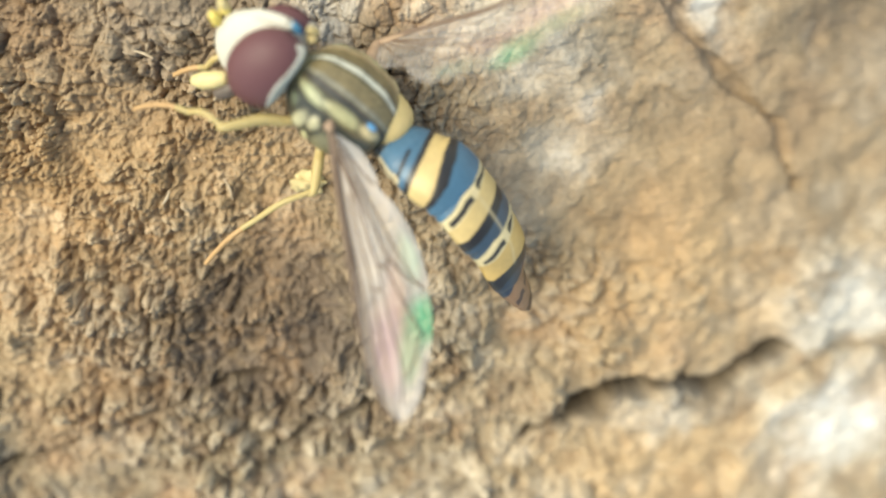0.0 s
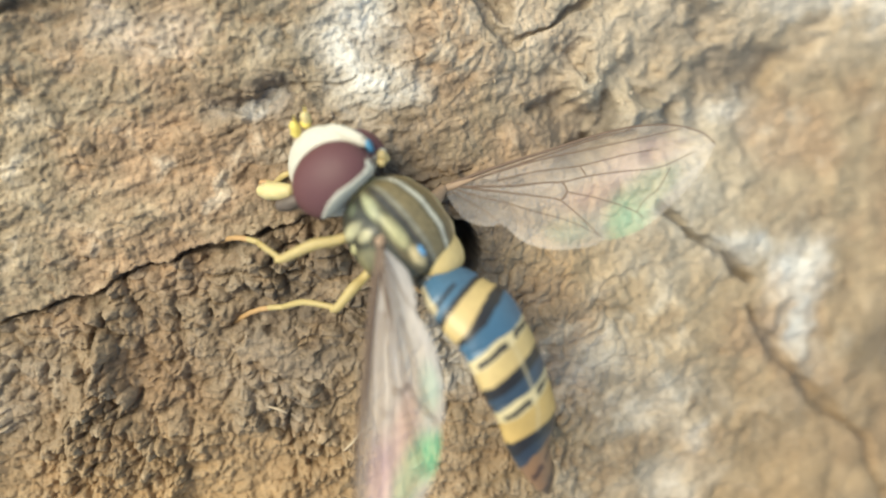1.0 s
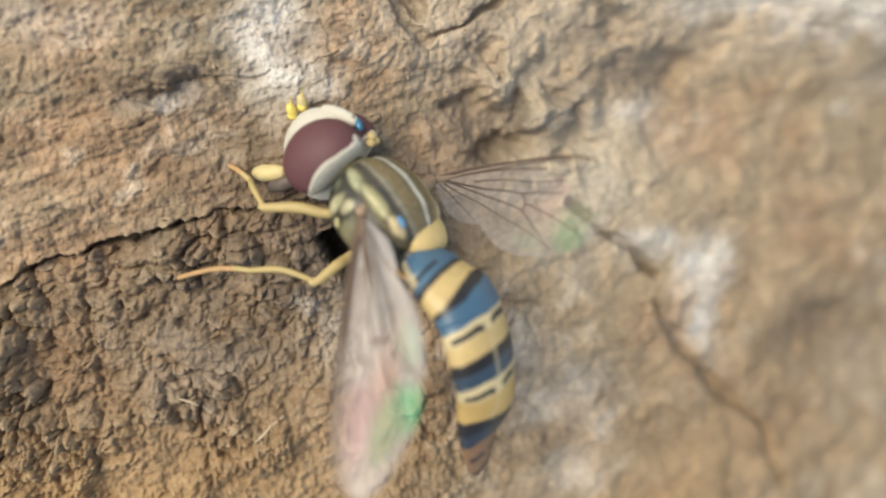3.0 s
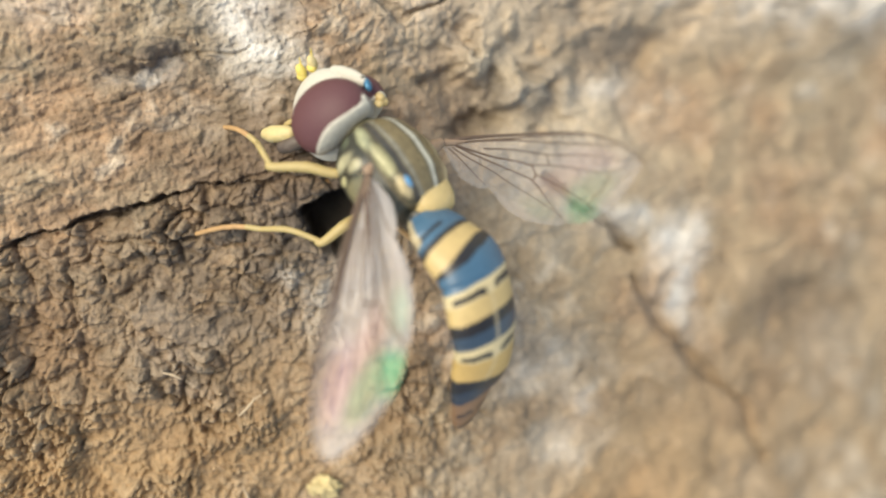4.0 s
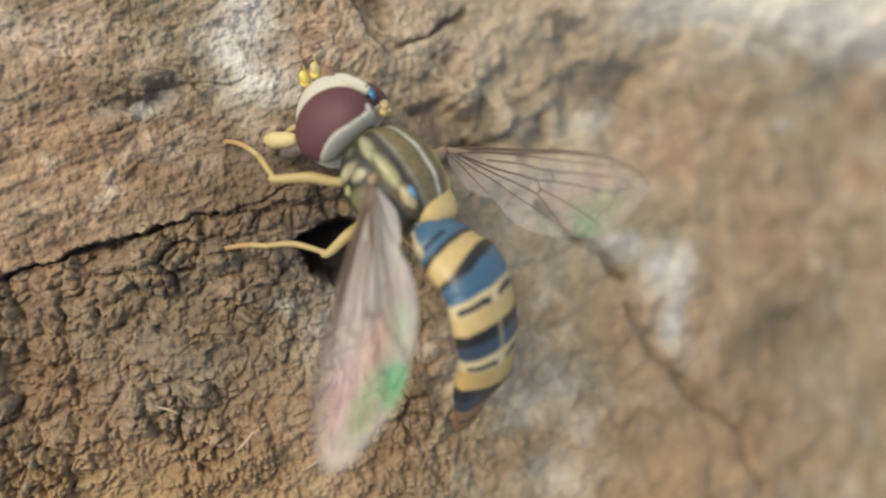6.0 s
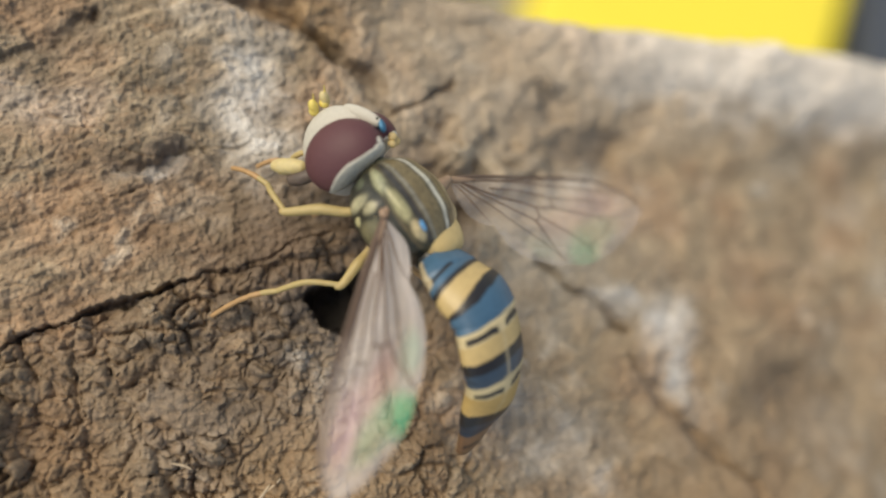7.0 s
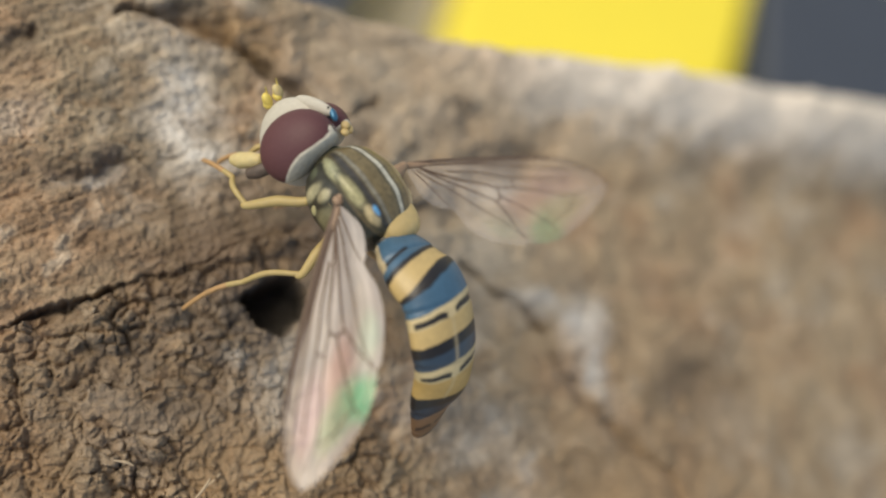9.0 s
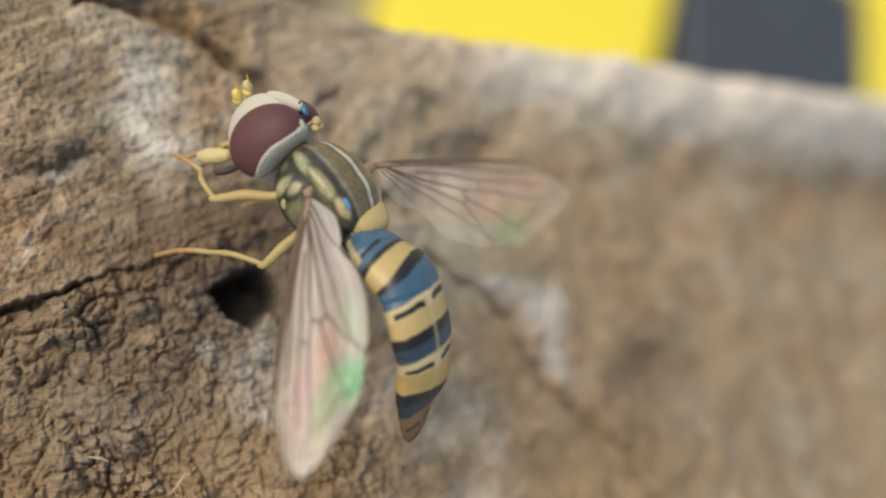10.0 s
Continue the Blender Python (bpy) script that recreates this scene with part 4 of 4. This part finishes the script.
thorax = build_thorax(fly)
head = build_head(fly)
abdomen = build_abdomen(fly)
abdomen.location = tuple(v * MM for v in ABDOMEN_BASE)
CLEAR = "clear brown-veined wing with painted green and pink sheen"
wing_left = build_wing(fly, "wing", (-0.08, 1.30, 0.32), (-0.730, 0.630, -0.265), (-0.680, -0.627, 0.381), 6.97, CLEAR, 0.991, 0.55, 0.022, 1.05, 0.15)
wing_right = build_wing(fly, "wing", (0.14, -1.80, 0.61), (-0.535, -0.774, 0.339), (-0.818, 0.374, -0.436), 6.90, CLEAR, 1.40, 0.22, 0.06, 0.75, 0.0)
LEG = "slender yellow leg"
leg_front = build_leg(fly, "leg", (0.66, 0.83, -0.74), (1.77, 1.70, -1.77), (2.70, 1.10, -2.20), (3.75, 0.88, -3.05), LEG)
leg_mid = build_leg(fly, "leg", (-0.37, 0.49, -1.28), (-0.43, 1.16, -2.22), (0.90, 1.35, -3.35), (1.95, 1.55, -4.90), LEG)
build_leg(fly, "leg", (-1.05, -0.13, -0.91), (-3.15, -1.34, -1.38), (-4.41, -1.72, -2.14), (-5.11, -1.91, -2.93), LEG, 0.6, OCHRE)
build_leg(fly, "leg", (1.06, -0.62, -0.90), (2.67, -0.31, -1.49), (2.99, -0.01, -2.23), (3.46, 0.11, -3.05), LEG)
build_leg(fly, "leg", (0.02, -1.02, -0.91), (0.65, -1.87, -2.03), (1.15, -1.39, -2.48), (1.55, -0.52, -2.88), LEG)
build_leg(fly, "leg", (-0.85, -1.00, -0.81), (-2.94, -1.80, -1.33), (-3.92, -2.05, -2.01), (-4.42, -2.19, -2.69), LEG, 0.6, OCHRE)

# ---------------------------------------------------------------- crumbs on the wood
def top(x, y):
    return float(log_shape(np.array([[x]], float), np.array([[y]], float))[0][0, 0])


def lump(name, x, y, size, mat, label, category, seed):
    """An uneven crumb lying on the wood."""
    bm = bmesh.new()
    bmesh.ops.create_icosphere(bm, subdivisions=4, radius=1.0)
    off = Vector((seed * 3.1, seed * 1.7, 0))
    for v in bm.verts:
        v.co *= 1 + 0.55 * noise.fractal(v.co * 1.6 + off, 0.8, 2.1, 4)
    bmesh.ops.transform(bm, matrix=Matrix.Scale(MM, 4) @ Matrix.Diagonal((*size, 1)), verts=bm.verts)
    ob = link(bm, name, mat)
    ob.location = (x * MM, y * MM, (top(x, y) + 0.45 * size[2]) * MM)
    return tagged(ob, label, category)


lump("crumb", -3.1, -13.15, (0.42, 0.32, 0.22), CRUMB, "pale yellow crumb lying on the wood", "crumb", 2)
for n, (x, y, a, long) in enumerate(((-5.3, -13.3, 107, 0.7), (-4.83, -10.33, 37, 0.55), (-12.0, -14.1, 55, 0.5), (-5.16, -10.5, 48, 0.7), (-7.1, -9.58, -22, 0.55),
                                     (-3.2, -13.05, 45, 0.45), (-6.9, -13.4, 60, 0.5), (-3.4, -11.4, 30, 0.5))):
    dx, dy = math.cos(radians(a)) * long / 2, math.sin(radians(a)) * long / 2
    z = max(top(x + k * dx, y + k * dy) for k in (-1, 0, 1))
    ob = tube("splinter", [(-dx, -dy, 0.02), (0.05, 0.02, 0.05), (dx, dy, 0.03)], [0.02, 0.045, 0.02], SPLINTER, None, 24, 8)
    ob.location = (x * MM, y * MM, z * MM)
    tagged(ob, "pale wood splinter lying on the log", "splinter", "splinters on the log")


def grains():
    """Fine loose grains of wood, too many to count."""
    rnd = np.random.RandomState(4)
    bm = bmesh.new()
    bmesh.ops.create_icosphere(bm, subdivisions=1, radius=1.0)
    ball_v = np.array([v.co[:] for v in bm.verts])
    ball_f = np.array([[v.index for v in f.verts] for f in bm.faces])
    bm.free()
    count = 500
    x, y = rnd.uniform(-13, 8, count), rnd.uniform(-23, 2, count)
    hole = np.hypot(x - HOLE[0], y - HOLE[1]) > 1.4
    x, y = x[hole], y[hole]
    h, col = log_shape(x[None], y[None])
    size = rnd.uniform(0.018, 0.055, len(x))
    verts, faces, tints = [], [], []
    for n in range(len(x)):
        v = ball_v * (1 + rnd.uniform(-0.3, 0.3, (len(ball_v), 1))) * rnd.uniform(0.4, 1.8, 3) * size[n]
        verts.append(v + (x[n], y[n], h[0, n] + 0.3 * size[n]))
        faces.append(ball_f + n * len(ball_v))
        tints.append(np.repeat((col[0, n] * rnd.uniform(0.7, 1.5))[None], len(ball_v), 0))
    me = bpy.data.meshes.new("wood_grains")
    me.from_pydata((np.concatenate(verts) * MM).tolist(), [], np.concatenate(faces).tolist())
    at = me.color_attributes.new("tint", 'FLOAT_COLOR', 'POINT')
    c = np.clip(np.concatenate(tints), 0, 0.85)
    at.data.foreach_set("color", np.concatenate([c, np.ones((len(c), 1))], 1).astype(np.float32).ravel())
    me.materials.append(WOOD)
    for p in me.polygons:
        p.use_smooth = True
    tagged(new("wood_grains", me), "fine loose grains of crumbled wood on the log", "wood grains", kind="stuff")


grains()
FLY = [
    (0, -0.00191, -0.01049, 0.00271, 54.65, -3.50, 138.44),
    (0.2, -0.00354, -0.00840, 0.00253, 55.18, 2.45, 138.63),
    (0.5, -0.00402, -0.00636, 0.00235, 53.63, -2.89, 135.69),
    (1, -0.00385, -0.00458, 0.00208, 57.23, 10.52, 128.58),
    (1.5, -0.00291, -0.00454, 0.00180, 57.37, 17.05, 126.73),
    (2, -0.00202, -0.00430, 0.00185, 56.56, 21.37, 124.92),
    (2.5, -0.00159, -0.00427, 0.00196, 56.66, 23.10, 125.97),
    (3, -0.00201, -0.00423, 0.00211, 57.02, 23.25, 126.83),
    (4.3, -0.00124, -0.00395, 0.00266, 51.85, 21.56, 123.92),
    (4.5, -0.00134, -0.00392, 0.00248, 51.87, 20.28, 124.50),
    (5, -0.00131, -0.00394, 0.00254, 51.62, 21.21, 124.03),
    (5.5, -0.00124, -0.00380, 0.00233, 51.08, 21.45, 123.80),
    (6.8, -0.00125, -0.00362, 0.00326, 41.27, 6.15, 118.18),
    (7, -0.00125, -0.00355, 0.00304, 41.42, 4.82, 118.92),
    (7.5, -0.00130, -0.00342, 0.00307, 40.53, 5.28, 118.49),
    (8, -0.00121, -0.00329, 0.00309, 39.36, 5.76, 117.59),
    (8.5, -0.00110, -0.00323, 0.00332, 38.43, 5.71, 118.84),
    (9, -0.00089, -0.00350, 0.00436, 34.82, 6.18, 119.54),
    (9.5, -0.00089, -0.00310, 0.00348, 35.93, 3.65, 119.86),
    (10, -0.00104, -0.00367, 0.00444, 36.27, 8.99, 116.69),
]
# turns of each wing about its hinge, as a rotation vector in degrees
WING_LEFT = [(0, 17.0, -2.8, 0.4),
    (0.2, 16.1, -5.7, 5.5),
    (0.5, 8.6, 0.9, 0.3),
    (1, 1.2, -4.3, 5.5),
    (1.5, 9.1, -4.6, 1.2),
    (2, 5.7, -5.5, 3.3),
    (2.5, 8.0, -1.6, 2.5),
    (3, 8.8, 1.5, 4.2),
    (4.3, 6.3, -6.7, 2.7),
    (4.5, 7.2, -5.1, 1.9),
    (5, 8.3, -3.8, 2.3),
    (5.5, 6.4, -4.0, 3.0),
    (6.8, 0.2, -0.4, -2.3),
    (7, 0.7, 0.2, -3.1),
    (7.5, 2.0, 1.7, -1.8),
    (8, 0.7, 2.2, -2.7),
    (8.5, -9.7, 4.4, -1.3),
    (9, -14.1, 6.6, -2.9),
    (9.5, -17.2, 7.5, -1.5),
    (10, -18.1, 14.9, -1.1)]
WING_RIGHT = [(0, -10.8, 49.0, -71.4), (0.5, -41.4, 39.8, -31.5), (1, -20.0, 18.0, -16.0), (1.5, -0.6, -0.4, -2.1), (2.5, 3.9, -8.3, 9.7),
              (5, 15.0, 6.4, -0.8), (8, 12.9, 5.4, -4.0), (10, 10.0, 3.7, -2.0)]
# turns of the legs about their hips
LEG_FRONT = [(0, 33.6, 4.0, -9.2), (0.2, 22.6, 6.1, -13.8), (0.5, -3.4, 5.2, 0.5), (1, -2.0, 20.8, 4.8), (1.5, -5.0, 2.0, 2.5), (2.5, -5.2, -3.9, 1.9),
             (5, 1.7, -1.0, 1.9), (8, -15.4, 3.0, 7.9), (10, -22.0, 1.6, 7.6)]
LEG_MID = [(0, 15.2, 25.5, 12.1), (0.2, 20.3, 22.9, 5.0), (0.5, 28.0, 25.6, -7.8), (1, 1.0, 17.9, -13.0), (1.5, 18.0, 6.0, -2.0), (2.5, 18.2, 2.1, 1.4), (5, 2.1, -0.6, 0.4),
           (8, 17.5, 26.1, 3.6), (10, -9.6, 1.6, 1.9)]
# turns of the abdomen about its base, and of each of its rear plates on the plate before
ABDOMEN = [
    (0, -0.7, 3.8, -3.6, 3.3, 11.6, -0.6),
    (0.2, -0.6, 3.0, -1.9, -0.2, 7.2, -0.2),
    (0.5, 1.9, 2.9, -2.8, 3.4, 7.5, -1.6),
    (1, -1.1, 2.1, -3.2, 1.1, 12.2, -3.0),
    (1.5, 1.3, -1.2, -1.2, 2.2, 6.3, -0.3),
    (2, 2.1, 3.3, -1.4, 1.4, 3.4, -3.7),
    (2.5, 1.4, -0.7, -0.8, -0.7, 6.3, -3.2),
    (3, 2.7, -2.8, 0.0, 0.1, 4.5, -1.5),
    (4.3, -0.3, -3.3, -0.9, 0.4, -1.7, -0.9),
    (4.5, 0.3, -0.8, -1.3, 1.2, -2.6, 0.1),
    (5, 0.5, 1.8, -1.6, 0.5, -1.7, -0.3),
    (5.5, 0.7, -2.6, -0.9, 2.4, -1.9, 0.4),
    (6.8, -3.4, 2.2, -3.0, 1.4, -0.5, 2.6),
    (7, -2.1, 1.6, -3.1, 3.0, -2.1, 1.4),
    (7.5, -0.9, -3.4, -2.7, 3.4, -0.3, -0.4),
    (8, -1.2, -2.6, -2.4, 3.0, -0.6, -0.5),
    (8.5, -0.7, -6.2, -3.8, 3.2, -2.4, -1.1),
    (9, -1.1, -3.3, -5.1, -0.2, -1.1, -1.0),
    (9.5, 0.3, -3.9, -2.4, -0.2, 3.7, 2.8),
    (10, 3.1, -1.6, -2.1, -0.5, 2.4, 0.3),
]


def turn(x, y, z):
    """A rotation from a rotation vector in degrees."""
    v = Vector((x, y, z))
    return Matrix.Rotation(radians(v.length), 4, v.normalized() if v.length > 1e-6 else Vector((0, 0, 1)))


def about(point, m):
    return Matrix.Translation(point) @ m @ Matrix.Translation(-point)


def motions():
    walk(fly, [(t, pose(x, y, z, rx, ry, rz)) for t, x, y, z, rx, ry, rz in FLY])
    for piece, rows in ((wing_left, WING_LEFT), (wing_right, WING_RIGHT), (leg_front, LEG_FRONT), (leg_mid, LEG_MID)):
        hinge = Matrix.Translation(piece.location.copy())
        walk(piece, [(t, hinge @ turn(x, y, z)) for t, x, y, z in rows])
    hinge = Matrix.Translation(abdomen.location.copy())
    walk(abdomen, [(t, hinge @ turn(x, y, z)) for t, x, y, z, *_ in ABDOMEN])
    for count, plate in enumerate(tergites[2:], 1):
        rows = []
        for t, _, _, _, x, y, z in ABDOMEN:
            m = Matrix.Identity(4)
            for joint in ABDOMEN_JOINTS[:count]:
                m = m @ about(joint, turn(x, y, z))
            rows.append((t, m))
        walk(plate, rows)


motions()
